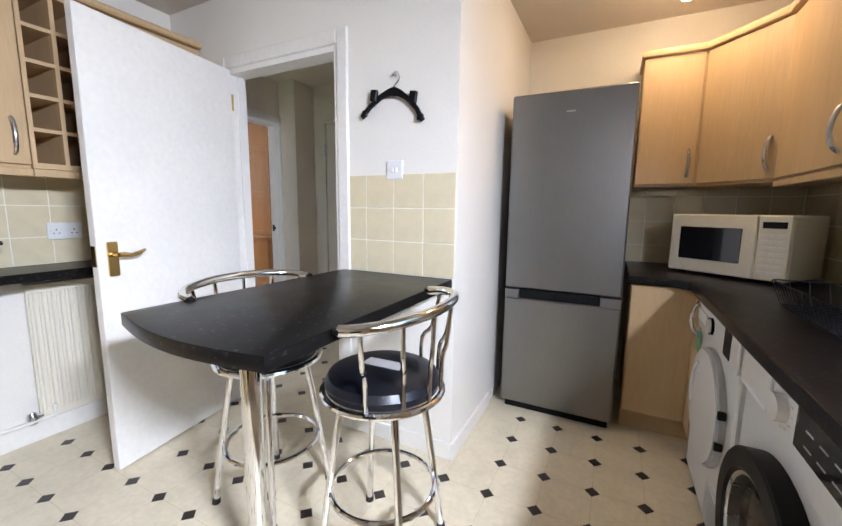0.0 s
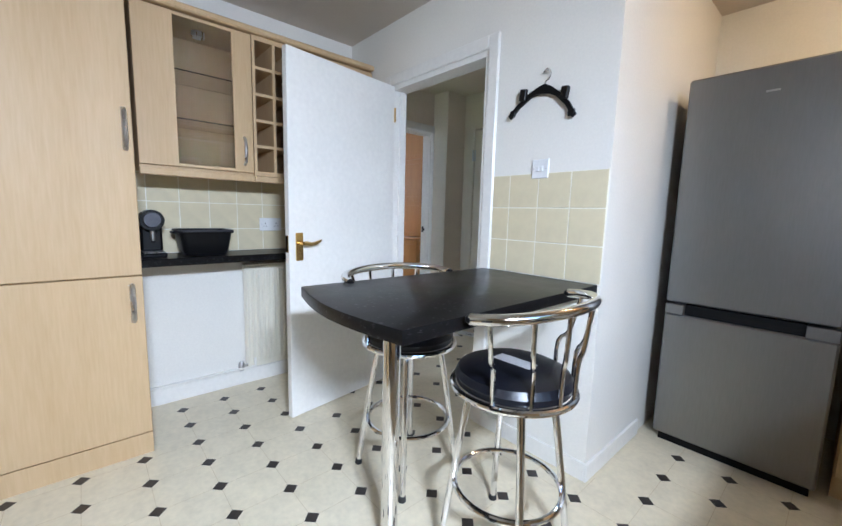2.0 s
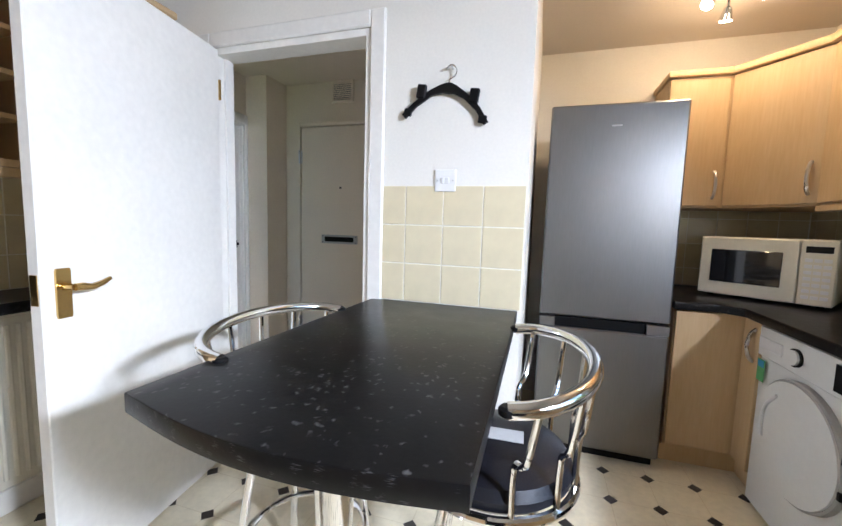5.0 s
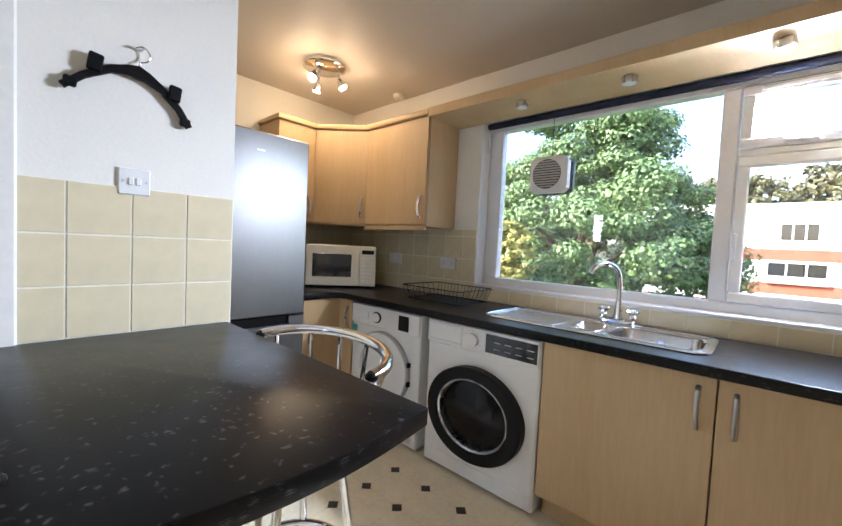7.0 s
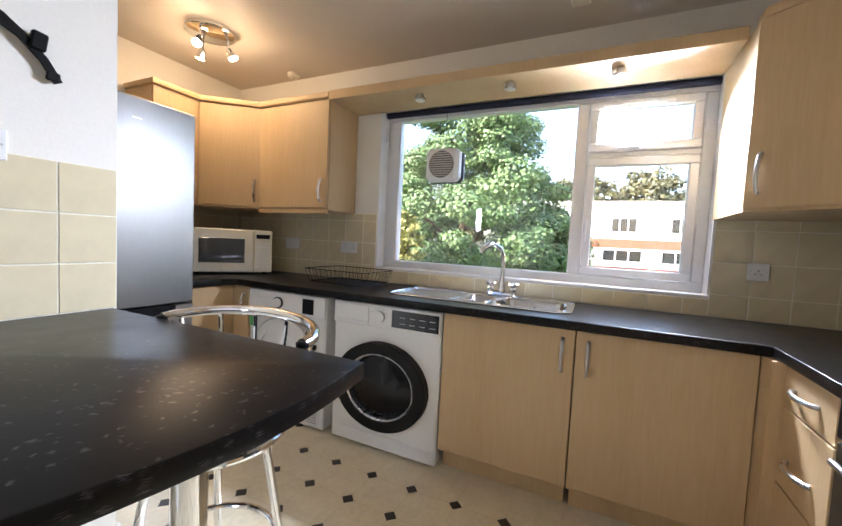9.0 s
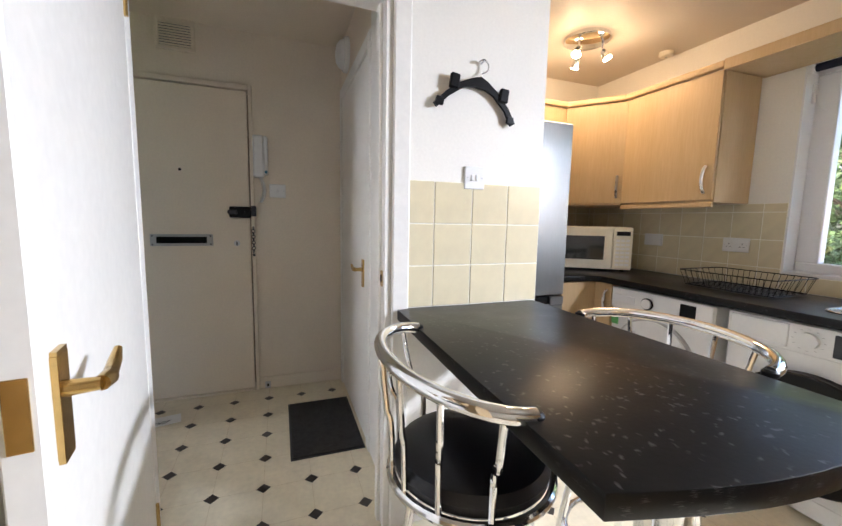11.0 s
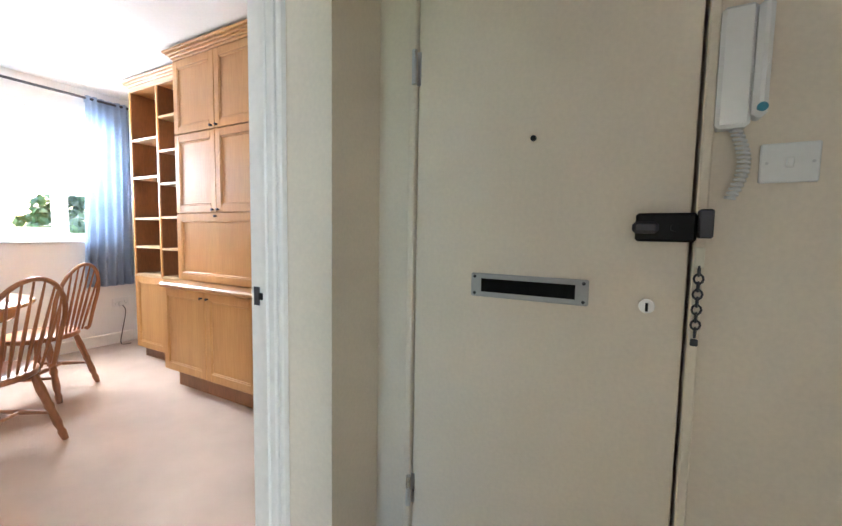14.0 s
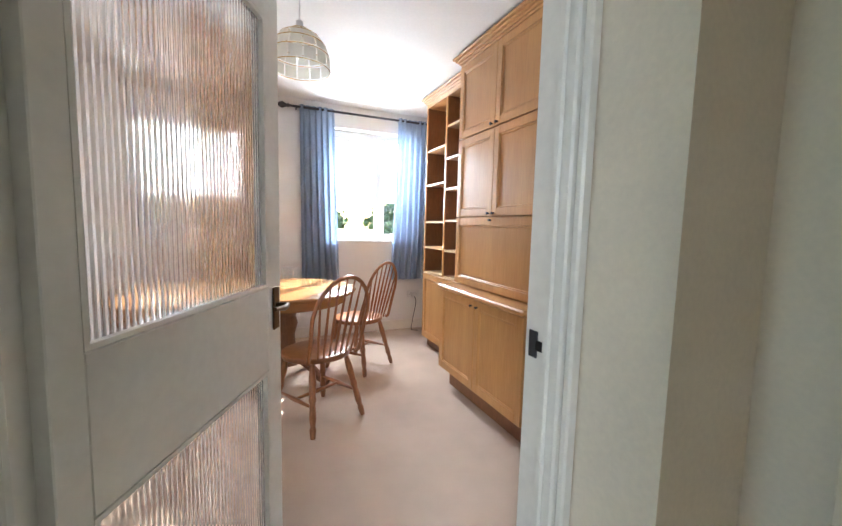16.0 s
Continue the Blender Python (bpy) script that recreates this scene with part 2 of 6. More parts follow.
def prism(outline, z0, z1, bevel=0.0, seg=2):
    """An outline in plan, drawn up from z0 to z1."""
    bm = bmesh.new()
    low = [bm.verts.new((x, y, z0)) for x, y in outline]
    f = bm.faces.new(low)
    up = bmesh.ops.extrude_face_region(bm, geom=[f])
    bmesh.ops.translate(bm, verts=[v for v in up["geom"] if isinstance(v, bmesh.types.BMVert)], vec=(0, 0, z1 - z0))
    bmesh.ops.recalc_face_normals(bm, faces=bm.faces)
    if bevel:
        edges = [e for e in bm.edges if abs(e.verts[0].co.z - e.verts[1].co.z) < 1e-6]
        bmesh.ops.bevel(bm, geom=edges, offset=bevel, segments=seg, affect="EDGES", profile=0.5)
    return bm


def cut_out(bm, loop, z0, z1):
    """Cuts a hole of the given outline through a flat slab between z0 and z1."""
    walls = []
    for z, sign in ((z1, 1), (z0, -1)):
        face = max((f for f in bm.faces if f.normal.z * sign > 0.99 and abs(f.calc_center_median().z - z) < 1e-4), key=lambda f: f.calc_area())
        edges = list(face.edges)
        bmesh.ops.delete(bm, geom=[face], context="FACES_ONLY")
        ring = [bm.verts.new((x, y, z)) for x, y in loop]
        edges += [bm.edges.new((ring[k], ring[(k + 1) % len(ring)])) for k in range(len(ring))]
        bmesh.ops.triangle_fill(bm, use_beauty=True, use_dissolve=False, edges=edges, normal=(0, 0, sign))
        walls.append(ring)
    a, b = walls
    for k in range(len(a)):
        bm.faces.new((a[k], a[(k + 1) % len(a)], b[(k + 1) % len(a)], b[k]))
    bm.normal_update()
    bmesh.ops.recalc_face_normals(bm, faces=bm.faces)
    return bm


def finish(name, bm, mat, smooth=True):
    me = bpy.data.meshes.new(name)
    bm.to_mesh(me)
    bm.free()
    me.materials.append(mat)
    if smooth:
        me.polygons.foreach_set("use_smooth", [True] * len(me.polygons))
        me.set_sharp_from_angle(angle=radians(32))
    return me


def structure(name, bm, mat, label=""):
    return tagged(new(name, finish(name, bm, mat)), label, "", "", "structure")


def thing(name, base, label, category, group=""):
    ob = new(name)
    ob.empty_display_size = 0.05
    ob.location = base
    return tagged(ob, label, category, group)


def part(name, bm, mat, parent, label=""):
    """One mesh object under a thing or a part; the mesh is drawn in the thing's own metres, from its base."""
    ob = new(name, finish(name, bm, mat))
    ob.parent = parent
    return tagged(ob, label) if label else ob


def solo(name, base, bm, mat, label, category, group=""):
    """A thing of one mesh, drawn from its base."""
    ob = tagged(new(name, finish(name, bm, mat)), label, category, group)
    ob.location = base
    return ob


# ---- plan ----
XL, XR = -1.98, 1.60        # kitchen west and east walls
YS, YN = -2.76, 1.38        # kitchen south wall, recess end wall
H = 2.40                    # ceiling
DL, DR, DH = -1.465, -0.645, 2.00   # kitchen door opening
HX0, HX1, HY = -2.37, -0.60, 1.49  # hall west and east walls, front door wall
WY0, WY1, WZ0, WZ1 = -2.03, -0.065, 0.97, 2.085  # kitchen window opening
DX, DY0, DY1, DHH = -6.1, -0.6, 2.52, 2.58   # dining room far wall, side walls, ceiling

FLOORMAT = material("cream_vinyl_floor", (0.74, 0.66, 0.49), 0.35, vary=0.07, scale=9, grain=40, bump=0.03, coat=0.15)
floor = structure("floor", boxes((XL - 0.1, XR + 0.12, YS - 0.1, 0.05, -0.12, 0.0), (-0.1, XR + 0.12, 0.05, 1.6, -0.12, 0.0)), FLOORMAT, "cream vinyl floor with dark diamond insets")
floor_hall = structure("floor_hall", boxes((HX0 - 0.1, -0.1, 0.05, 1.65, -0.12, 0.0)), FLOORMAT, "cream vinyl hall floor with dark diamond insets")
structure("carpet_floor", boxes((DX - 0.1, HX0 - 0.1, DY0 - 0.1, DY1 + 0.1, -0.12, 0.004)), CARPET, "beige fitted carpet")
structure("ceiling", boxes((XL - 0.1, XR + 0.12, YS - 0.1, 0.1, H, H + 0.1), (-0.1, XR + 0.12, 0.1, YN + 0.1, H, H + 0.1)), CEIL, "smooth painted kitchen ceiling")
structure("ceiling_hall", boxes((HX0 - 0.1, -0.1, 0.1, HY + 0.2, H, H + 0.1)), HALL, "painted hall ceiling")
structure("ceiling_dining", boxes((DX - 0.1, HX0 - 0.1, DY0 - 0.1, DY1 + 0.1, DHH, DHH + 0.1)), CEILW, "white painted dining room ceiling")

structure("wall_west", boxes((XL - 0.1, XL, YS - 0.1, 0.0, 0, H)), WALL, "cream painted kitchen wall")
structure("wall_south", boxes((XL, XR, YS - 0.1, YS, 0, H)), WALL, "cream painted kitchen wall")
structure("wall_east", boxes((XR, XR + 0.25, YS - 0.1, YN + 0.1, 0, WZ0), (XR, XR + 0.25, YS - 0.1, YN + 0.1, WZ1, H), (XR, XR + 0.25, YS - 0.1, WY0, WZ0, WZ1), (XR, XR + 0.25, WY1, YN + 0.1, WZ0, WZ1)), WALL, "cream painted window wall")
structure("wall_north", boxes((XL - 0.1, DL, 0, 0.1, 0, H), (DL, DR, 0, 0.1, DH, H), (DR, 0.0, 0, 0.1, 0, H)), WALL, "cream painted wall with a doorway")
structure("wall_recess_side", boxes((-0.1, 0.0, 0.1, YN, 0, H)), WALL, "cream painted recess wall")
structure("wall_recess_end", boxes((-0.1, XR, YN, YN + 0.1, 0, H)), WALL, "cream painted recess wall")
# hall
structure("wall_hall_north", boxes((-2.47, -2.005, HY, HY + 0.12, 0, H), (-2.005, -1.205, HY, HY + 0.12, 2.04, H), (-1.205, HX1, HY, HY + 0.12, 0, H)), HALL, "cream painted hall wall")
# added board, out of view: stops outdoor light leaking round the door leaf
structure("front_door_backing", boxes((-2.13, -1.1, HY + 0.121, HY + 0.16, 0, H)), OAKDARK, "unseen dark board added behind the front door against light leaks")
structure("wall_hall_step", boxes((-2.47, -2.165, 1.23, HY - 0.001, 0, H)), HALL, "cream painted hall corner")
structure("wall_hall_east", boxes((HX1, HX1 + 0.08, 0.1, 0.20, 0, H), (HX1, HX1 + 0.08, 1.40, HY, 0, H), (HX1, HX1 + 0.08, 0.20, 1.40, 2.03, H)), HALL, "cream painted hall wall")
structure("wall_hall_west", boxes((HX0 - 0.1, HX0, 0.1, 0.24, 0, H), (HX0 - 0.1, HX0, 0.24, 1.229, 2.03, H)), HALL, "cream painted wall with a doorway")
# dining room
structure("wall_dining_north", boxes((DX, HX0 - 0.1, DY1, DY1 + 0.1, 0, DHH)), DINING, "white painted dining room wall")
structure("wall_dining_south", boxes((DX, HX0 - 0.1, DY0 - 0.1, DY0, 0, DHH)), DINING, "white painted dining room wall")
structure("wall_dining_east", boxes((HX0 - 0.12, HX0 - 0.1, DY0, 0.24, 0, DHH), (HX0 - 0.12, HX0 - 0.1, 0.24, 1.23, 2.03, DHH), (HX0 - 0.12, HX0 - 0.1, 1.23, DY1, 0, DHH)), DINING, "white painted dining room wall")
DW = (1.33, 2.36, 1.10, 2.34)
structure("wall_dining_west", boxes((DX - 0.25, DX, DY0, DY1, 0, DW[2]), (DX - 0.25, DX, DY0, DY1, DW[3], DHH), (DX - 0.25, DX, DY0, DW[0], DW[2], DW[3]), (DX - 0.25, DX, DW[1], DY1, DW[2], DW[3])), DINING, "white painted window wall")

# ---- doors and trim ----
def brass_lever(parent, at, side, out):
    """A backplate with a lever; side: the way the lever points along the door, out: the way off its face (unit vectors)."""
    o, s, n = Vector(at), Vector(side), Vector(out)
    u = Vector((0, 0, 1))
    def slab(c, a, b, d):
        bm = bmesh.new()
        bmesh.ops.create_cube(bm, size=1.0)
        bmesh.ops.bevel(bm, geom=bm.edges[:], offset=0.04, segments=2, affect="EDGES")
        m = Matrix((s, n, u)).transposed().to_4x4()
        bm.transform(Matrix.Translation(c) @ m @ Matrix.Diagonal((a, d, b, 1)))
        return bm
    plate = part("backplate", slab(o + n * 0.004, 0.042, 0.15, 0.008), BRASS, parent, "polished brass backplate")
    cyl_bm = rod(o + u * 0.02, o + u * 0.02 + n * 0.045, 0.012, 0.009)
    base = o + u * 0.02 + n * 0.045
    tube([base, base + s * 0.02 + n * 0.004, base + s * 0.05 - u * 0.006, base + s * 0.085 + u * 0.002, base + s * 0.112 + u * 0.014], [0.011, 0.012, 0.010, 0.0095, 0.006], 12, bm=cyl_bm)
    part("lever", cyl_bm, BRASS, parent, "polished brass lever")
    return plate


def architrave(name, x0, x1, top, y, wide, deep, label):
    """A door casing on a wall that faces along y."""
    y0, y1 = sorted((y, y + deep))
    ob = structure(name, boxes((x0 - wide, x0, y0, y1, 0, top + wide), (x1, x1 + wide, y0, y1, 0, top + wide), (x0, x1, y0, y1, top, top + wide), bevel=0.006), GLOSS, label)
    return ob


# kitchen doorway
structure("door_1_lining", boxes((DL, DL + 0.025, -0.004, 0.104, 0, DH), (DR - 0.025, DR, -0.004, 0.104, 0, DH), (DL + 0.025, DR - 0.025, -0.004, 0.104, DH - 0.03, DH), (DL + 0.025, DL + 0.037, 0.04, 0.08, 0, DH - 0.03), (DR - 0.037, DR - 0.025, 0.04, 0.08, 0, DH - 0.03), bevel=0.002), GLOSS, "white gloss door lining")
architrave("trim_kitchen_door", DL, DR, DH, 0.0, 0.066, -0.018, "white gloss door casing")
architrave("trim_hall_side", DL, DR, DH, 0.1, 0.06, 0.016, "white gloss door casing")
strike = thing("strike_plate", (DR - 0.026, 0.03, 1.0), "brass strike plate set into a white door frame", "strike plate")
part("plate", boxes((-0.003, 0.0, -0.014, 0.014, -0.03, 0.03), bevel=0.001), BRASS, strike)
part("keep", boxes((-0.005, -0.002, -0.006, 0.006, -0.014, 0.014)), BLACK, strike, "dark latch hole")

kd = thing("door_1", (-1.432, -0.022, 0), "white flush internal door standing open into the kitchen", "door")
part("leaf", boxes((-0.020, 0.020, -0.784, 0.0, 0.008, 1.985), bevel=0.003), GLOSS, kd)
brass_lever(kd, (0.020, -0.726, 0.972), (0, 1, 0), (1, 0, 0))
brass_lever(kd, (-0.020, -0.726, 0.972), (0, 1, 0), (-1, 0, 0))
part("latch", boxes((-0.012, 0.012, -0.787, -0.783, 0.942, 1.032), bevel=0.001), BRASS, kd, "brass latch plate")
for z in (0.22, 1.76):
    part("hinge", rod((0.024, 0.0, z), (0.024, 0.0, z + 0.09), 0.006, seg=10), BRASS, kd)
kd.rotation_euler = (0, 0, radians(8.8))
structure("trim_door_edge", boxes((XL, DL - 0.067, -0.012, 0.0, 0, 0.09), bevel=0.003), GLOSS, "white skirting board")

# hall: front door
structure("trim_front_door", boxes((-2.028, -2.004, HY - 0.03, HY + 0.10, 0, 2.065), (-1.206, -1.182, HY - 0.03, HY + 0.10, 0, 2.065), (-2.004, -1.206, HY - 0.03, HY + 0.10, 2.034, 2.065), (-2.004, -1.206, HY - 0.02, HY + 0.10, -0.01, 0.012), bevel=0.004), HALL, "cream painted front door frame")
fd = thing("door_2", (-1.605, HY, 0), "cream painted flush front door, closed", "door")
part("leaf", boxes((-0.396, 0.391, -0.012, 0.033, 0.016, 2.028), bevel=0.003), HALL, fd)
slot = part("letter_plate", boxes((-0.185, 0.165, -0.022, -0.012, 1.025, 1.100), bevel=0.004), GREYPL, fd, "pale grey letter plate")
part("slot", boxes((-0.150, 0.130, -0.025, -0.022, 1.042, 1.084), bevel=0.001), BRUSH, slot, "black brush letter slot")
for x in (-0.172, 0.152):
    for z in (1.036, 1.089):
        part("screw", rod((x, -0.024, z), (x, -0.022, z), 0.005, seg=8), DARKGREY, slot)
part("spyhole", rod((-0.005, -0.02, 1.508), (-0.005, -0.010, 1.508), 0.0085, seg=14), BLACK, fd, "dark spyhole")
lock = part("night_latch", boxes((0.270, 0.400, -0.055, -0.012, 1.212, 1.284), bevel=0.006), BLACK, fd, "dark grey night latch")
part("turn_knob", boxes((0.262, 0.320, -0.082, -0.055, 1.232, 1.262), bevel=0.008), DARKGREY, lock)
part("button", rod((0.355, -0.062, 1.247), (0.355, -0.054, 1.247), 0.010, seg=14), BLACK, lock)
part("striker_box", boxes((0.402, 0.432, -0.058, -0.022, 1.222, 1.292), bevel=0.004), DARKGREY, lock)
key = part("key_escutcheon", rod((0.307, -0.020, 1.041), (0.307, -0.011, 1.041), 0.019, seg=20), STEEL, fd, "round steel keyhole plate")
part("keyhole", boxes((0.3035, 0.3105, -0.0215, -0.0195, 1.027, 1.050)), BLACK, key)
for z in (0.24, 1.72):
    bm = rod((-0.399, -0.036, z), (-0.399, -0.036, z + 0.11), 0.009, seg=10)
    box(bm, -0.399, -0.386, -0.016, -0.0125, z, z + 0.11)
    part("hinge", bm, STEEL, fd, "worn steel butt hinge")
chain = thing("door_chain", (-1.194, HY - 0.032, 1.20), "steel security chain hanging from the door frame", "door chain")
part("holder", boxes((-0.010, 0.010, -0.010, 0.0, -0.05, 0.0), bevel=0.002), CREAM, chain)
for k in range(9):
    ring = [(0.010 * math.cos(a) * (1 if k % 2 else 0.25), -0.012 + 0.010 * math.cos(a) * (0.25 if k % 2 else 1), -0.058 - k * 0.019 + 0.012 * math.sin(a)) for a in [2 * math.pi * i / 10 for i in range(10)]]
    part("link", tube(ring, 0.0028, 6, True), DARKGREY, chain)
part("end_bolt", boxes((-0.008, 0.008, -0.012, -0.002, -0.245, -0.228), bevel=0.002), DARKGREY, chain)

ic = thing("door_entry_phone", (-1.138, HY, 1.48), "white door entry phone fixed to the hall wall", "intercom")
part("body", boxes((-0.046, 0.020, -0.045, 0.0, 0.0, 0.275), bevel=0.008), WHITE, ic)
part("handset", boxes((0.018, 0.046, -0.062, -0.010, 0.015, 0.270), bevel=0.010), WHITE, ic)
part("badge", rod((0.034, -0.066, 0.035), (0.034, -0.060, 0.035), 0.010, seg=14), material("blue_badge", (0.05, 0.22, 0.32), 0.4), ic, "small blue button")
coil = [(-0.004 + 0.011 * math.cos(a) + 0.022 * math.sin(math.pi * a / 100), -0.020 + 0.011 * math.sin(a), 0.002 - 0.165 * a / 100) for a in [k * 0.8 for k in range(126)]]
part("cord", tube(coil, 0.0035, 5), WHITE, ic, "white coiled cord")


def plate(name, base, face, label, category, wide=0.086, high=0.086, kind="switch", gangs=1):
    """A wall plate; face: 'y-' (on a wall that faces -y) or 'x+' / 'x-'."""
    t = thing(name, base, label, category)
    part("faceplate", boxes((-wide / 2, wide / 2, -0.010, 0.0, -high / 2, high / 2), bevel=0.003), WHITE, t)
    for i in range(gangs):
        cx = (i - (gangs - 1) / 2) * (0.020 if kind == "switch" else wide / gangs)
        if kind == "switch":
            part("rocker", boxes((cx - 0.007, cx + 0.007, -0.015, -0.009, -0.012, 0.012), bevel=0.002), WHITE, t)
        else:
            for px, pz, a, b in ((0, 0.006, 0.004, 0.008), (-0.011, -0.012, 0.007, 0.0035), (0.011, -0.012, 0.007, 0.0035)):
                part("socket_hole", boxes((cx + px - a / 2, cx + px + a / 2, -0.0108, -0.0098, pz - b / 2, pz + b / 2)), BLACK, t)
            part("rocker", boxes((cx + 0.016, cx + 0.026, -0.014, -0.009, 0.010, 0.026), bevel=0.002), WHITE, t)
    for sx in (-1, 1):
        part("screw", rod((sx * (wide / 2 - 0.012), -0.0115, 0), (sx * (wide / 2 - 0.012), -0.0095, 0), 0.0035, seg=8), STEEL, t)
    t.rotation_euler = (0, 0, {"y-": 0, "x+": radians(90), "x-": radians(-90), "y+": radians(180)}[face])
    return t


plate("light_switch", (-1.036, HY, 1.398), "y-", "white single rocker light switch on the hall wall", "light switch", 0.105, 0.09)
plate("light_switch", (-0.315, 0.0, 1.385), "y-", "white double light switch above cream tiles", "light switch", gangs=2)
vent = thing("wall_vent", (-1.60, HY, 2.31), "cream slatted ventilation grille above the front door", "vent")
part("frame", boxes((-0.105, -0.085, -0.02, 0, -0.09, 0.09), (0.085, 0.105, -0.02, 0, -0.09, 0.09), (-0.085, 0.085, -0.02, 0, 0.07, 0.09), (-0.085, 0.085, -0.02, 0, -0.09, -0.07), bevel=0.002), HALL, vent)
part("backing", boxes((-0.085, 0.085, -0.004, -0.001, -0.07, 0.07)), DARKGREY, vent)
for k in range(9):
    part("slat", boxes((-0.085, 0.085, -0.014, -0.005, -0.064 + k * 0.0155, -0.055 + k * 0.0155)), HALL, vent)
detector = thing("wall_light", (HX1, 1.22, 2.25), "round white bulkhead light on the hall wall", "wall light")
bm = lathe([(0.105, 0), (0.105, 0.02), (0.095, 0.03), (0.0, 0.03)][:3])
bm.transform(Matrix.Rotation(radians(-90), 4, "Y"))
part("base", bm, WHITE, detector)
bm = lathe([(0.088, 0.028), (0.080, 0.05), (0.055, 0.068), (0.02, 0.075)])
bm.transform(Matrix.Rotation(radians(-90), 4, "Y"))
part("diffuser", bm, UPVC, detector, "frosted white diffuser")

# hall cupboard door
structure("trim_cupboard", boxes((HX1 - 0.016, HX1 + 0.004, 0.50, 0.572, 0, 2.10), (HX1 - 0.016, HX1 + 0.004, 1.402, 1.455, 0, 2.10), (HX1 - 0.016, HX1 + 0.004, 0.572, 1.402, 2.035, 2.10), (HX1 - 0.010, HX1 + 0.004, 0.20, 0.50, 0, H), bevel=0.005), GLOSS, "white gloss cupboard casing")
hd = thing("door_3", (HX1, 1.40, 0), "white flush cupboard door in the hall, closed", "door")
part("leaf", boxes((-0.006, 0.034, -0.825, -0.003, 0.01, 2.03), bevel=0.003), GLOSS, hd)
brass_lever(hd, (-0.006, -0.722, 0.928), (0, 1, 0), (-1, 0, 0))
structure("skirting_hall", boxes((-1.18, HX1 - 0.018, HY - 0.014, HY, 0, 0.085), bevel=0.003), HALL, "cream painted skirting board")
stopper = thing("door_stop", (-1.13, HY - 0.014, 0.03), "small steel door stop on the skirting", "door stop")
part("bracket", boxes((-0.018, 0.018, -0.010, 0.0, -0.026, 0.022), bevel=0.002), STEEL, stopper)
part("buffer", rod((0, -0.022, 0.0), (0, -0.010, 0.0), 0.008, seg=10), RUBBER, stopper)
mat = thing("door_mat", (-0.80, 0.86, 0), "black rectangular door mat on the vinyl floor", "door mat")
part("mat_body", boxes((-0.19, 0.17, -0.30, 0.30, 0.0, 0.010), bevel=0.003), MAT, mat)
part("border", boxes((-0.20, 0.18, -0.31, 0.31, 0.0, 0.004), bevel=0.001), RUBBER, mat, "black rubber border")
for k, (x, y, a) in enumerate(((-1.72, 1.18, 12), (-1.86, 1.05, -20))):
    letter = thing("letter", (x, y, 0.0), "white envelope lying on the hall floor", "letter", "post on the floor")
    part("envelope", boxes((-0.11, 0.11, -0.055, 0.055, 0.001, 0.004)), PAPER, letter)
    for j in range(3):
        part("address_line", boxes((-0.02, 0.06 - 0.01 * j, -0.012 - j * 0.012, -0.008 - j * 0.012, 0.0042, 0.0048)), DARKGREY, letter)
    letter.rotation_euler = (0, 0, radians(a))

# dining room doorway and reeded glass door
structure("trim_dining_door", boxes((HX0 - 0.005, HX0 + 0.018, 0.215, 0.275, 0, 2.08), (HX0 - 0.005, HX0 + 0.018, 1.200, 1.229, 0, 2.08), (HX0 - 0.005, HX0 + 0.018, 0.275, 1.200, 2.0, 2.08), (HX0 - 0.125, HX0 - 0.006, 0.243, 0.295, 0, 2.03), (HX0 - 0.125, HX0 - 0.006, 1.190, 1.227, 0, 2.03), (HX0 - 0.125, HX0 - 0.006, 0.295, 1.190, 1.99, 2.028), (HX0 - 0.055, HX0 - 0.03, 1.179, 1.190, 0, 1.99), bevel=0.005), GLOSS, "white gloss doorway casing")
structure("trim_dark_board", boxes((HX0, HX0 + 0.03, 0.102, 0.212, 0, 2.08), bevel=0.004), material("near_black_timber", (0.022, 0.009, 0.008), 0.5, vary=0.2, scale=5, grain=40, bump=0.05), "dark stained timber upright")
keep = thing("strike_plate", (HX0 - 0.090, 1.189, 1.0), "dark steel strike plate on the dining doorway frame", "strike plate")
part("plate", boxes((-0.014, 0.014, -0.004, 0.0, -0.032, 0.032), bevel=0.001), DARKGREY, keep)
part("keep", boxes((0.012, 0.034, -0.006, -0.001, -0.012, 0.012), bevel=0.001), BLACK, keep)

gd = thing("door_4", (HX0 - 0.06, 0.302, 0), "white painted door with reeded glass panels, half open", "door")
W4 = 0.785
part("leaf_frame", boxes((-W4, -W4 + 0.095, -0.02, 0.02, 0.010, 1.98), (-0.058, 0, -0.02, 0.02, 0.010, 1.98), (-W4 + 0.095, -0.058, -0.02, 0.02, 0.010, 0.22), (-W4 + 0.095, -0.058, -0.02, 0.02, 0.795, 1.065), (-W4 + 0.095, -0.058, -0.02, 0.02, 1.88, 1.98), bevel=0.002), GLOSS, gd)
REED = glass("reeded_glass", 0.06, 1.48)


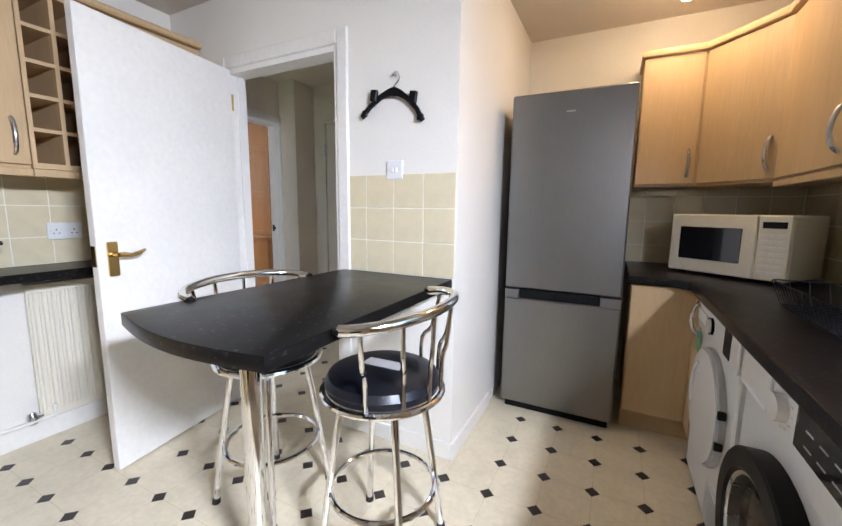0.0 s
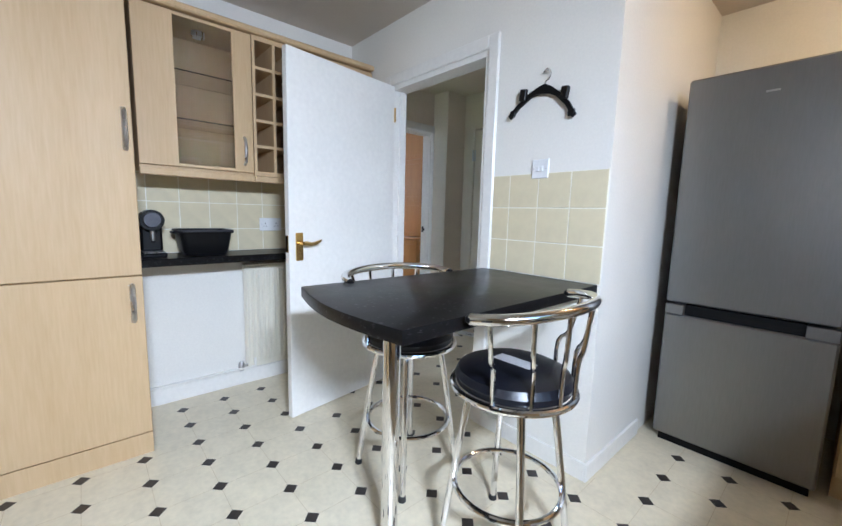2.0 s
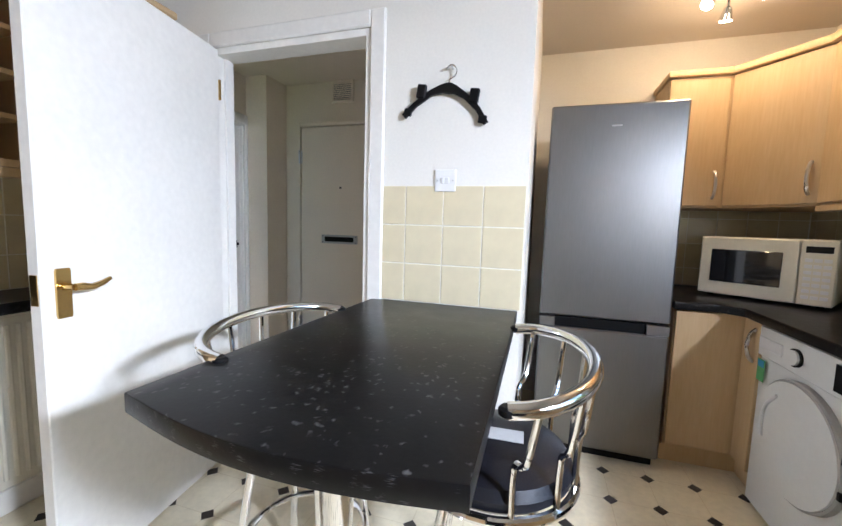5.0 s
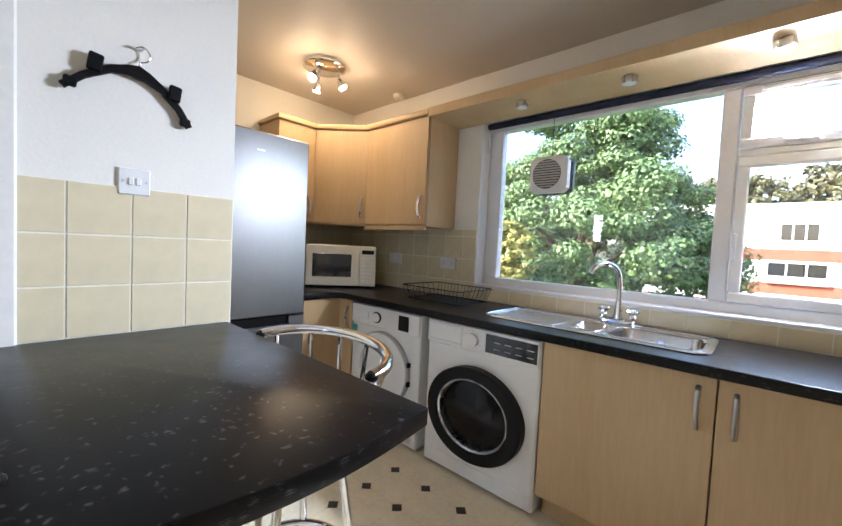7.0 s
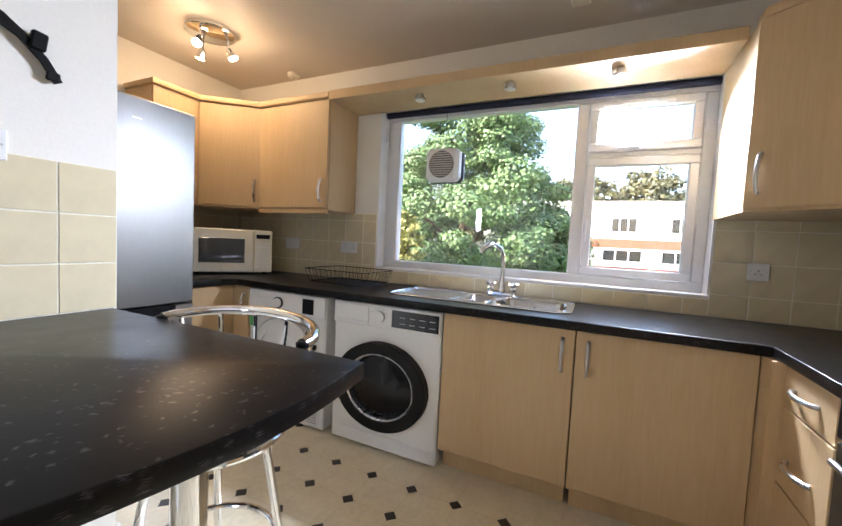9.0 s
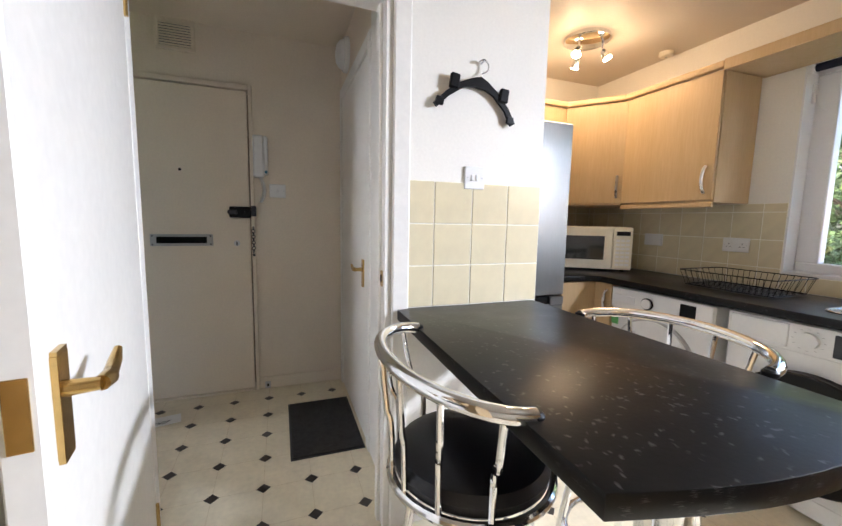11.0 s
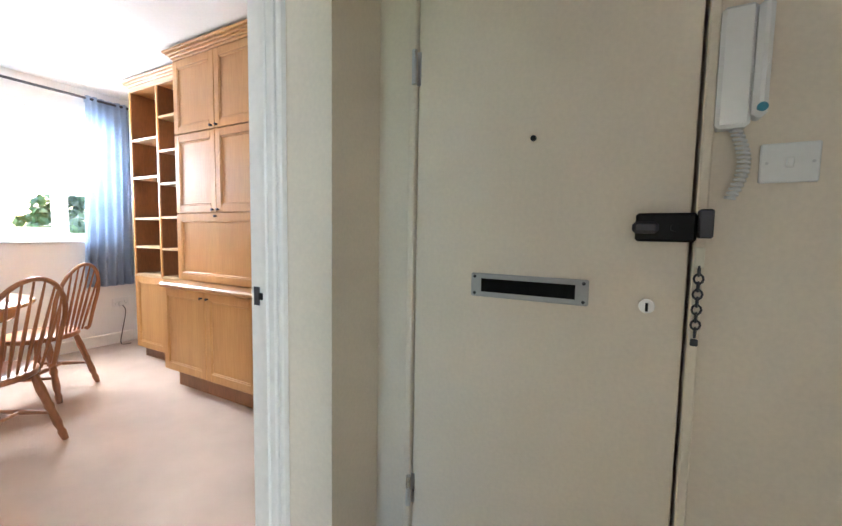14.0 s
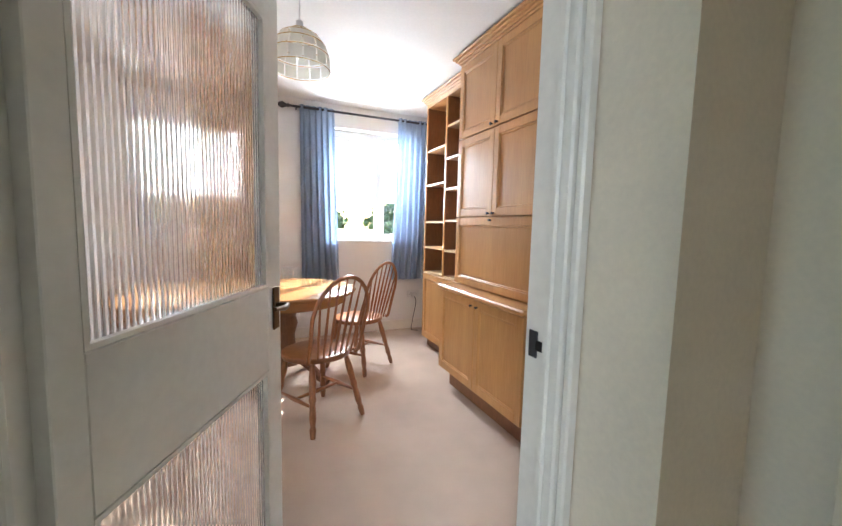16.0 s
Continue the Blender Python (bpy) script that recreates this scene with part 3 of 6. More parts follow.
def reeded(x0, x1, z0, z1, pitch=0.0145):
    bm = bmesh.new()
    n = int((x1 - x0) / pitch) * 8
    rows = []
    for i in range(n + 1):
        x = x0 + (x1 - x0) * i / n
        y = 0.0022 + 0.0020 * abs(math.sin(math.pi * (x - x0) / pitch))
        rows.append([bm.verts.new((x, y, z0)), bm.verts.new((x, y, z1)), bm.verts.new((x, -0.002, z0)), bm.verts.new((x, -0.002, z1))])
    for a, b in zip(rows, rows[1:]):
        bm.faces.new((a[0], b[0], b[1], a[1]))
        bm.faces.new((a[2], a[3], b[3], b[2]))
        bm.faces.new((a[0], a[2], b[2], b[0]))
        bm.faces.new((a[1], b[1], b[3], a[3]))
    bm.faces.new((rows[0][0], rows[0][1], rows[0][3], rows[0][2]))
    bm.faces.new((rows[-1][0], rows[-1][2], rows[-1][3], rows[-1][1]))
    bmesh.ops.recalc_face_normals(bm, faces=bm.faces)
    return bm


for z0, z1 in ((1.067, 1.878), (0.222, 0.793)):
    pane = part("pane", reeded(-W4 + 0.097, -0.060, z0, z1), REED, gd, "reeded obscured glass")
    pane.visible_shadow = False
    part("bead", boxes((-W4 + 0.095, -W4 + 0.105, 0.006, 0.020, z0, z1), (-0.068, -0.058, 0.006, 0.020, z0, z1), (-W4 + 0.105, -0.068, 0.006, 0.020, z0, z0 + 0.010), (-W4 + 0.105, -0.068, 0.006, 0.020, z1 - 0.010, z1)), GLOSS, gd, "white glazing bead")
BRONZE = material("dark_bronze", (0.12, 0.075, 0.04), 0.3, 1.0, vary=0.1, scale=20, bump=0.02)
for sgn in (1, -1):
    part("backplate", boxes((-W4 + 0.025, -W4 + 0.065, sgn * 0.020, sgn * 0.027, 0.92, 1.06), bevel=0.002), BRONZE, gd, "dark bronze backplate")
    part("lever", tube([(-W4 + 0.045, sgn * 0.025, 1.0), (-W4 + 0.045, sgn * 0.062, 1.0), (-W4 + 0.075, sgn * 0.066, 0.998), (-W4 + 0.14, sgn * 0.062, 1.006)], [0.009, 0.010, 0.009, 0.006], 10), BRONZE, gd, "dark bronze lever")
part("latch", boxes((-W4 - 0.002, -W4, -0.012, 0.012, 0.95, 1.05)), DARKGREY, gd, "dark latch plate")
for z in (0.2, 1.72):
    part("hinge", rod((0.004, -0.022, z), (0.004, -0.022, z + 0.09), 0.007, seg=10), STEEL, gd)
gd.rotation_euler = (0, 0, radians(-25.5))

# ---- kitchen ----
def bow_handle(parent, at, along, out, length=0.15, r=0.0085):
    """A bowed satin handle; along and out are unit vectors."""
    o, a, n = Vector(at), Vector(along), Vector(out)
    pts = [o - a * length / 2, o - a * length * 0.40 + n * 0.016, o - a * length * 0.2 + n * 0.026, o + n * 0.030, o + a * length * 0.2 + n * 0.026, o + a * length * 0.40 + n * 0.016, o + a * length / 2]
    return part("handle", tube(smooth_path(pts, 4), r, 8), STEEL, parent, "bowed satin steel handle")


def maple_door(parent, x, y0, y1, z0, z1, out=-1, name="door"):
    return part(name, boxes((min(x, x + out * 0.018), max(x, x + out * 0.018), y0 + 0.0015, y1 - 0.0015, z0, z1), bevel=0.0025), MAPLE, parent)


WT = 0.87   # worktop height
# base units along the window
u = thing("base_cabinet", (1.255, -1.149, 0), "pale maple laminate sink base cabinet", "cabinet", "base cabinets")
part("body", boxes((-0.21, 0.25, -0.305, -0.287, 0.10, 0.826), (-0.21, 0.25, 0.287, 0.305, 0.10, 0.826), (-0.21, 0.25, -0.272, 0.272, 0.10, 0.118), (0.235, 0.25, -0.272, 0.272, 0.118, 0.826), (-0.21, -0.195, -0.272, 0.272, 0.80, 0.826)), MAPLE, u)
part("plinth", boxes((-0.16, -0.145, -0.30, 0.30, 0.0, 0.10)), MAPLE, u)
maple_door(u, -0.212, -0.309, 0.309, 0.115, 0.822)
bow_handle(u, (-0.230, -0.258, 0.706), (0, 0, 1), (-1, 0, 0))
u = thing("base_cabinet", (1.255, -1.773, 0), "pale maple laminate base cabinet", "cabinet", "base cabinets")
part("body", boxes((-0.21, 0.25, -0.312, 0.312, 0.10, 0.826)), MAPLE, u)
part("plinth", boxes((-0.16, -0.145, -0.30, 0.30, 0.0, 0.10)), MAPLE, u)
maple_door(u, -0.212, -0.313, 0.313, 0.115, 0.822)
bow_handle(u, (-0.230, 0.262, 0.706), (0, 0, 1), (-1, 0, 0))
u = thing("corner_cabinet", (1.17, 0.69, 0), "pale maple corner base cabinet beside the fridge", "cabinet", "base cabinets")
part("body", boxes((-0.13, 0.33, -0.15, 0.50, 0.10, 0.826), (-0.44, -0.13, 0.02, 0.50, 0.10, 0.826)), MAPLE, u)
part("plinth", boxes((-0.10, -0.085, -0.15, 0.05, 0.0, 0.10), (-0.44, -0.10, 0.05, 0.065, 0.0, 0.10)), MAPLE, u)
part("door", boxes((-0.435, -0.135, -0.001, 0.017, 0.115, 0.822), bevel=0.0025), MAPLE, u)
maple_door(u, -0.132, -0.148, -0.004, 0.115, 0.822)
bow_handle(u, (-0.150, -0.110, 0.705), (0, 0, 1), (-1, 0, 0))
# drawers and oven on the south run
u = thing("drawer_cabinet", (0.78, -2.405, 0), "pale maple drawer cabinet with a bowed steel handle", "cabinet", "base cabinets")
part("body", boxes((-0.17, 0.17, -0.28, 0.26, 0.10, 0.826)), MAPLE, u)
part("plinth", boxes((-0.17, 0.17, 0.20, 0.215, 0.0, 0.10)), MAPLE, u)
part("drawer_front", boxes((-0.165, 0.165, 0.262, 0.280, 0.685, 0.822), bevel=0.0025), MAPLE, u)
part("drawer_front", boxes((-0.165, 0.165, 0.262, 0.280, 0.42, 0.680), bevel=0.0025), MAPLE, u)
part("drawer_front", boxes((-0.165, 0.165, 0.262, 0.280, 0.115, 0.415), bevel=0.0025), MAPLE, u)
for z in (0.755, 0.52, 0.26):
    bow_handle(u, (0.0, 0.280, z), (1, 0, 0), (0, 1, 0))
part("filler", boxes((0.155, 0.265, 0.255, 0.317, 0.0, 0.826)), MAPLE, u)
u = thing("oven", (0.31, -2.405, 0), "black built-under electric oven", "oven")
part("body", boxes((-0.295, 0.295, -0.28, 0.26, 0.10, 0.826)), BLACK, u)
part("door", boxes((-0.293, 0.293, 0.262, 0.282, 0.14, 0.71), bevel=0.004), DARKGLASS, u)
part("control_panel", boxes((-0.293, 0.293, 0.262, 0.284, 0.72, 0.822), bevel=0.003), BLACK, u)
part("handle", rod((-0.24, 0.31, 0.67), (0.24, 0.31, 0.67), 0.009), STEEL, u)
for k in range(4):
    part("knob", rod((-0.2 + k * 0.13, 0.284, 0.771), (-0.2 + k * 0.13, 0.306, 0.771), 0.017), BLACK, u)
u = thing("base_cabinet", (-0.29, -2.405, 0), "pale maple laminate base cabinet", "cabinet", "base cabinets")
part("body", boxes((-0.295, 0.295, -0.28, 0.26, 0.0, 0.826)), MAPLE, u)
part("door", boxes((-0.293, 0.293, 0.262, 0.280, 0.115, 0.822), bevel=0.0025), MAPLE, u)
bow_handle(u, (0.25, 0.280, 0.75), (0, 0, 1), (0, 1, 0))

# worktops
def rounded(x0, x1, y0, y1, r, n=5):
    pts = []
    for cx, cy, a0 in ((x1 - r, y1 - r, 0), (x0 + r, y1 - r, 90), (x0 + r, y0 + r, 180), (x1 - r, y0 + r, 270)):
        for k in range(n + 1):
            a = radians(a0 + 90 * k / n)
            pts.append((cx + r * math.cos(a), cy + r * math.sin(a)))
    return pts


wt = structure("worktop", cut_out(prism([(0.975, -2.100), (-0.6, -2.100), (-0.6, YS + 0.006), (XR - 0.006, YS + 0.006), (XR - 0.006, YN - 0.006), (0.715, YN - 0.006), (0.715, 0.655), (0.90, 0.655), (0.975, 0.59)], WT - 0.040, WT, 0.006, 3), rounded(1.140, 1.450, -1.425, -0.845, 0.06), WT - 0.040, WT), WORKTOP, "black speckled laminate worktop with rounded edge")
hob = thing("hob", (0.31, -2.41, WT), "black glass electric hob with a steel edge", "hob")
part("glass", boxes((-0.28, 0.28, -0.24, 0.24, 0.0, 0.008), bevel=0.002), DARKGLASS, hob)
part("edge", boxes((-0.288, 0.288, 0.24, 0.246, 0.0, 0.009), (-0.288, 0.288, -0.246, -0.24, 0.0, 0.009), (-0.288, -0.28, -0.24, 0.24, 0, 0.009), (0.28, 0.288, -0.24, 0.24, 0, 0.009)), STEEL, hob, "steel edge strip")

# tumble dryer and washing machine
def arc_ring(cy, cz, r0, r1, x0, x1, seg=48):
    bm = lathe([(r0, 0), (r1, 0), (r1, x1 - x0), (r1 - 0.006, x1 - x0 + 0.006), (r0 + 0.008, x1 - x0 + 0.006), (r0, x1 - x0)], seg=seg)
    bmesh.ops.delete(bm, geom=[f for f in bm.faces if len(f.verts) > 4], context="FACES")
    ring = [e for e in bm.edges if e.is_boundary]
    bmesh.ops.bridge_loops(bm, edges=ring)
    bm.transform(Matrix.Translation((-x0, cy, cz)) @ Matrix.Rotation(radians(-90), 4, "Y"))
    return bm


def disc(cy, cz, r, x, depth, seg=40):
    return rod((x, cy, cz), (x - depth, cy, cz), r, seg=seg)


dr = thing("tumble_dryer", (1.268, 0.215, 0), "white freestanding tumble dryer under the worktop", "tumble dryer")
part("body", boxes((-0.245, 0.25, -0.297, 0.297, 0.012, 0.852), bevel=0.008), WHITE, dr)
part("control_panel", boxes((-0.257, -0.245, -0.295, 0.295, 0.715, 0.850), bevel=0.004), WHITE, dr)
part("drawer", boxes((-0.262, -0.256, 0.13, 0.285, 0.755, 0.805), bevel=0.002), UPVC, dr)
dial = part("dial", disc(0.05, 0.782, 0.030, -0.256, 0.018, 24), WHITE, dr)
part("dial_ring", arc_ring(0.05, 0.782, 0.029, 0.036, 0.256, 0.260, 24), BLACK, dial)
part("display", boxes((-0.259, -0.2565, -0.215, -0.135, 0.735, 0.830)), BLACK, dr, "black display window")
part("energy_sticker", boxes((-0.2585, -0.2565, 0.235, 0.285, 0.60, 0.70)), material("sticker_green", (0.12, 0.42, 0.14), 0.5), dr, "green and blue energy sticker")
part("sticker_band", boxes((-0.2592, -0.2586, 0.238, 0.282, 0.665, 0.695)), material("sticker_blue", (0.04, 0.30, 0.50), 0.5), dr)
d = part("door", disc(0.0, 0.46, 0.225, -0.246, 0.030, 56), WHITE, dr)
part("door_rim", arc_ring(0.0, 0.46, 0.222, 0.236, 0.246, 0.266), GREYPL, d)
part("door_grip", tube(smooth_path([(-0.277, 0.10, 0.60), (-0.281, 0.15, 0.54), (-0.281, 0.172, 0.46), (-0.277, 0.165, 0.39)], 5), 0.007, 8), UPVC, d)
for z in (0.40, 0.52):
    part("door_hinge", boxes((-0.275, -0.250, -0.242, -0.226, z, z + 0.03), bevel=0.003), BLACK, d)
g = part("grille", boxes((-0.249, -0.244, -0.27, -0.08, 0.03, 0.19), bevel=0.002), WHITE, dr)
for i in range(9):
    for j in range(2):
        part("grille_slot", boxes((-0.2505, -0.2488, -0.255 + j * 0.085, -0.18 + j * 0.085, 0.045 + i * 0.016, 0.053 + i * 0.016)), GREYPL, g)
dr.scale = (1.0, 1.06, 0.957)
wm = thing("washing_machine", (1.268, -0.498, 0), "white front-loading washing machine with a black door", "washing machine")
part("body", boxes((-0.245, 0.25, -0.299, 0.299, 0.012, 0.856), bevel=0.008), WHITE, wm)
part("control_panel", boxes((-0.258, -0.245, -0.297, 0.297, 0.725, 0.854), bevel=0.004), WHITE, wm)
part("detergent_drawer", boxes((-0.264, -0.256, 0.085, 0.285, 0.738, 0.845), bevel=0.003), WHITE, wm)
part("drawer_grip", boxes((-0.2665, -0.262, 0.09, 0.28, 0.738, 0.752), bevel=0.002), UPVC, wm)
dial = part("dial", disc(0.025, 0.79, 0.034, -0.257, 0.022, 28), WHITE, wm)
for k in range(12):
    a = 2 * math.pi * k / 12
    part("dial_mark", boxes((-0.2592, -0.2582, 0.025 + 0.047 * math.cos(a) - 0.004, 0.025 + 0.047 * math.cos(a) + 0.004, 0.79 + 0.047 * math.sin(a) - 0.001, 0.79 + 0.047 * math.sin(a) + 0.001)), GREYPL, wm)
scr = part("display", boxes((-0.2605, -0.2575, -0.290, -0.045, 0.742, 0.838), bevel=0.001), DARKGLASS, wm, "black control display")
for k in range(8):
    part("display_mark", boxes((-0.2612, -0.2606, -0.275 + (k % 4) * 0.052, -0.245 + (k % 4) * 0.052, 0.765 + (k // 4) * 0.035, 0.769 + (k // 4) * 0.035)), GREYPL, scr)
d = part("door", arc_ring(0.0, 0.395, 0.190, 0.252, 0.246, 0.292, 64), BLACK, wm, "black door surround")
part("door_trim", arc_ring(0.0, 0.395, 0.180, 0.192, 0.248, 0.286, 64), STEEL, d)
bm = lathe([(0.181, 0.0), (0.176, 0.012), (0.145, 0.022), (0.06, 0.030), (0.01, 0.032)], seg=48)
bm.transform(Matrix.Translation((-0.246, 0.0, 0.395)) @ Matrix.Rotation(radians(-90), 4, "Y"))
part("door_glass", bm, DOORGLASS, d, "dark domed door glass")
part("kick_panel", boxes((-0.249, -0.244, -0.29, 0.29, 0.02, 0.10), bevel=0.002), WHITE, wm)
wm.scale = (1.0, 1.115, 0.957)
part("filter_flap", boxes((-0.252, -0.248, -0.27, -0.13, 0.035, 0.095), bevel=0.002), UPVC, wm)

# sink, taps, draining rack
def bowl(x0, x1, y0, y1, r, depth):
    bm = bmesh.new()
    rings = []
    for inset, z in ((0.0, 0.004), (0.004, 0.002 - depth * 0.04), (0.014, -depth + min(0.02, abs(depth) * 0.3)), (0.03, -depth)):
        rings.append([bm.verts.new((x, y, z)) for x, y in rounded(x0 + inset, x1 - inset, y0 + inset, y1 - inset, max(r - inset, 0.01))])
    for a, b in zip(rings, rings[1:]):
        n = len(a)
        for k in range(n):
            bm.faces.new((a[k], a[(k + 1) % n], b[(k + 1) % n], b[k]))
    bm.faces.new(rings[-1])
    return bm


sk = thing("sink", (1.320, -0.935, WT), "stainless steel sink with one and a half bowls", "sink")
SINKSTEEL = material("polished_steel", (0.60, 0.61, 0.62), 0.22, 1.0, vary=0.03, scale=6, grain=40, bump=0.0)
MAIN, HALF = (-0.165, 0.12, -0.46, -0.11, 0.07), (-0.13, 0.10, -0.075, 0.075, 0.05)


def sheet(outer, holes, z):
    """A flat sheet with holes."""
    bm = bmesh.new()
    edges = []
    for loop in [outer] + holes:
        ring = [bm.verts.new((x, y, z)) for x, y in loop]
        edges += [bm.edges.new((ring[k], ring[(k + 1) % len(ring)])) for k in range(len(ring))]
    bmesh.ops.triangle_fill(bm, use_beauty=True, use_dissolve=False, edges=edges, normal=(0, 0, 1))
    bm.normal_update()
    return bm


part("rim", sheet(rounded(-0.215, 0.205, -0.49, 0.49, 0.07), [rounded(*MAIN), rounded(*HALF), rounded(-0.165, 0.15, 0.115, 0.455, 0.05)], 0.004), SINKSTEEL, sk)
part("rim_bead", tube([(x, y, 0.004) for x, y in rounded(-0.213, 0.203, -0.488, 0.488, 0.07)], 0.004, 6, True), CHROME, sk)
for row, depth in ((MAIN, 0.15), (HALF, 0.052)):
    b = part("basin", bowl(*row, depth), SINKSTEEL, sk, "brushed steel basin")
    part("basin_lip", tube([(x, y, 0.0045) for x, y in rounded(*row)], 0.0035, 6, True), CHROME, b)
    x, y = (row[0] + row[1]) / 2 + 0.02, (row[2] + row[3]) / 2
    part("waste", lathe([(0.040, -depth + 0.0005), (0.037, -depth + 0.004), (0.022, -depth + 0.001)], (x, y, 0), 20), CHROME, b)
    if depth > 0.1:
        part("overflow", rod((row[1] - 0.004, y, -0.045), (row[1] - 0.014, y, -0.046), 0.016, seg=18), CHROME, b, "round chrome overflow")
dr = part("drainer", bowl(-0.165, 0.15, 0.115, 0.455, 0.05, -0.002), SINKSTEEL, sk, "shallow smooth drainer")
part("drainer_lip", tube([(x, y, 0.004) for x, y in rounded(-0.167, 0.152, 0.113, 0.457, 0.05)], 0.0022, 6, True), CHROME, dr)
tp = thing("mixer_tap", (1.485, -1.015, WT + 0.004), "chrome mixer tap with a swan neck spout", "tap")
part("base", boxes((-0.025, 0.025, -0.085, 0.085, 0.0, 0.035), bevel=0.012), CHROME, tp)
part("column", lathe([(0.024, 0.03), (0.02, 0.05), (0.017, 0.09), (0.0155, 0.12)]), CHROME, tp)
part("spout", tube(smooth_path([(0, 0, 0.11), (0.0, 0.0, 0.20), (-0.02, 0.012, 0.275), (-0.075, 0.05, 0.305), (-0.13, 0.085, 0.285), (-0.145, 0.095, 0.255)], 6), 0.0125, 12), CHROME, tp)
for sy in (-1, 1):
    h = part("handle", lathe([(0.019, 0.03), (0.021, 0.045), (0.016, 0.055), (0.020, 0.07), (0.017, 0.085), (0.005, 0.088)], (0, sy * 0.068, 0)), CHROME, tp)
    for k in range(4):
        a = radians(90 * k + 45)
        part("grip", rod((0, sy * 0.068, 0.073), (0.031 * math.cos(a), sy * 0.068 + 0.031 * math.sin(a), 0.073), 0.006, 0.007, 10), CHROME, h)
dk = thing("dish_rack", (1.335, -0.03, WT), "black wire dish draining rack on the worktop", "dish rack")
for z, g in ((0.012, 0.0), (0.095, 0.025)):
    part("rim_wire", tube([(x, y, z) for x, y in rounded(-0.16 - g, 0.16 + g, -0.21 - g, 0.21 + g, 0.03)], 0.003, 6, True), BLACK, dk)
for k in range(16):
    y = -0.20 + k * 0.4 / 15
    part("wire", tube([(-0.185, y * 1.1, 0.095), (-0.158, y, 0.012), (0.158, y, 0.012), (0.185, y * 1.1, 0.095)], 0.0015, 5), BLACK, dk)
for k in range(6):
    x = -0.13 + k * 0.052
    part("wire", tube([(x, -0.235, 0.095), (x, -0.205, 0.012), (x, 0.205, 0.012), (x, 0.235, 0.095)], 0.0015, 5), BLACK, dk)

mw = thing("microwave", (1.245, 0.995, WT), "cream microwave oven standing on the worktop", "microwave")
part("body", boxes((-0.255, 0.255, -0.17, 0.19, 0.012, 0.290), bevel=0.008), CREAM, mw)
d = part("door", boxes((-0.255, 0.130, -0.192, -0.170, 0.014, 0.288), bevel=0.005), CREAM, mw)
part("window", boxes((-0.205, 0.075, -0.1945, -0.1915, 0.075, 0.230), bevel=0.002), DARKGLASS, d, "dark tinted window")
pnl = part("control_panel", boxes((0.134, 0.255, -0.190, -0.170, 0.014, 0.288), bevel=0.005), CREAM, mw)
part("clock_display", boxes((0.150, 0.238, -0.1925, -0.1895, 0.235, 0.262)), BLACK, pnl, "dark clock display")
for i in range(7):
    for j in range(3):
        part("key", boxes((0.150 + j * 0.031, 0.176 + j * 0.031, -0.1922, -0.1895, 0.040 + i * 0.026, 0.055 + i * 0.026), bevel=0.001), UPVC, pnl)
for x in (-0.21, 0.21):
    for y in (-0.13, 0.15):
        part("foot", rod((x, y, 0), (x, y, 0.013), 0.014, seg=12), RUBBER, mw)
part("flex", tube(smooth_path([(-0.22, 0.17, 0.06), (-0.30, 0.14, 0.03), (-0.34, 0.22, 0.10), (-0.31, 0.35, 0.20)], 5), 0.004, 6), BLACK, mw, "black mains flex")
mw.rotation_euler = (0, 0, radians(-37))
mw.scale = (1.03, 1.0, 1.12)

# fridge freezer
fr = thing("fridge_freezer", (0.384, 0.615, 0), "graphite steel upright fridge freezer", "fridge freezer")
part("body", boxes((-0.292, 0.292, 0.055, 0.62, 0.03, 1.835), bevel=0.006), DARKGREY, fr)
part("fridge_door", boxes((-0.297, 0.297, -0.005, 0.052, 0.762, 1.840), bevel=0.008), FRIDGE, fr)
part("freezer_door", boxes((-0.297, 0.297, -0.005, 0.052, 0.055, 0.700), bevel=0.008), FRIDGE, fr)
for x0, x1 in ((-0.297, -0.22), (0.20, 0.297)):
    part("freezer_rail", boxes((x0, x1, -0.005, 0.052, 0.700, 0.752), bevel=0.003), FRIDGE, fr)
part("grip_recess", boxes((-0.22, 0.20, 0.018, 0.052, 0.700, 0.752)), BLACK, fr, "dark recessed grip")
part("badge", boxes((-0.022, 0.022, -0.0065, -0.004, 1.728, 1.736), bevel=0.0005), STEEL, fr, "small chrome badge")
fr.scale = (1.03, 1.0, 0.993)
part("kick", boxes((-0.28, 0.28, 0.04, 0.08, 0.0, 0.055)), BLACK, fr)

# wall cupboards, cornice and pelmet
CB, CT = 1.352, 2.075
u = thing("wall_cabinet", (1.45, 0.38, 0), "pale maple wall cabinet beside the window", "cabinet", "wall cabinets")
part("body", boxes((-0.16, 0.145, -0.245, 0.38, CB, CT)), MAPLE, u)
maple_door(u, -0.162, -0.243, 0.375, CB + 0.012, CT - 0.004)
bow_handle(u, (-0.180, -0.195, CB + 0.13), (0, 0, 1), (-1, 0, 0))
part("light_rail", boxes((-0.18, -0.16, -0.245, 0.38, CB - 0.028, CB - 0.001), bevel=0.003), MAPLE, u)
u = thing("corner_wall_cabinet", (1.45, 0.90, 0), "pale maple diagonal corner wall cabinet", "cabinet", "wall cabinets")
part("body", prism([(-0.16, -0.138), (0.145, -0.138), (0.145, 0.47), (-0.45, 0.47), (-0.45, 0.18), (-0.42, 0.18)], CB, CT), MAPLE, u)
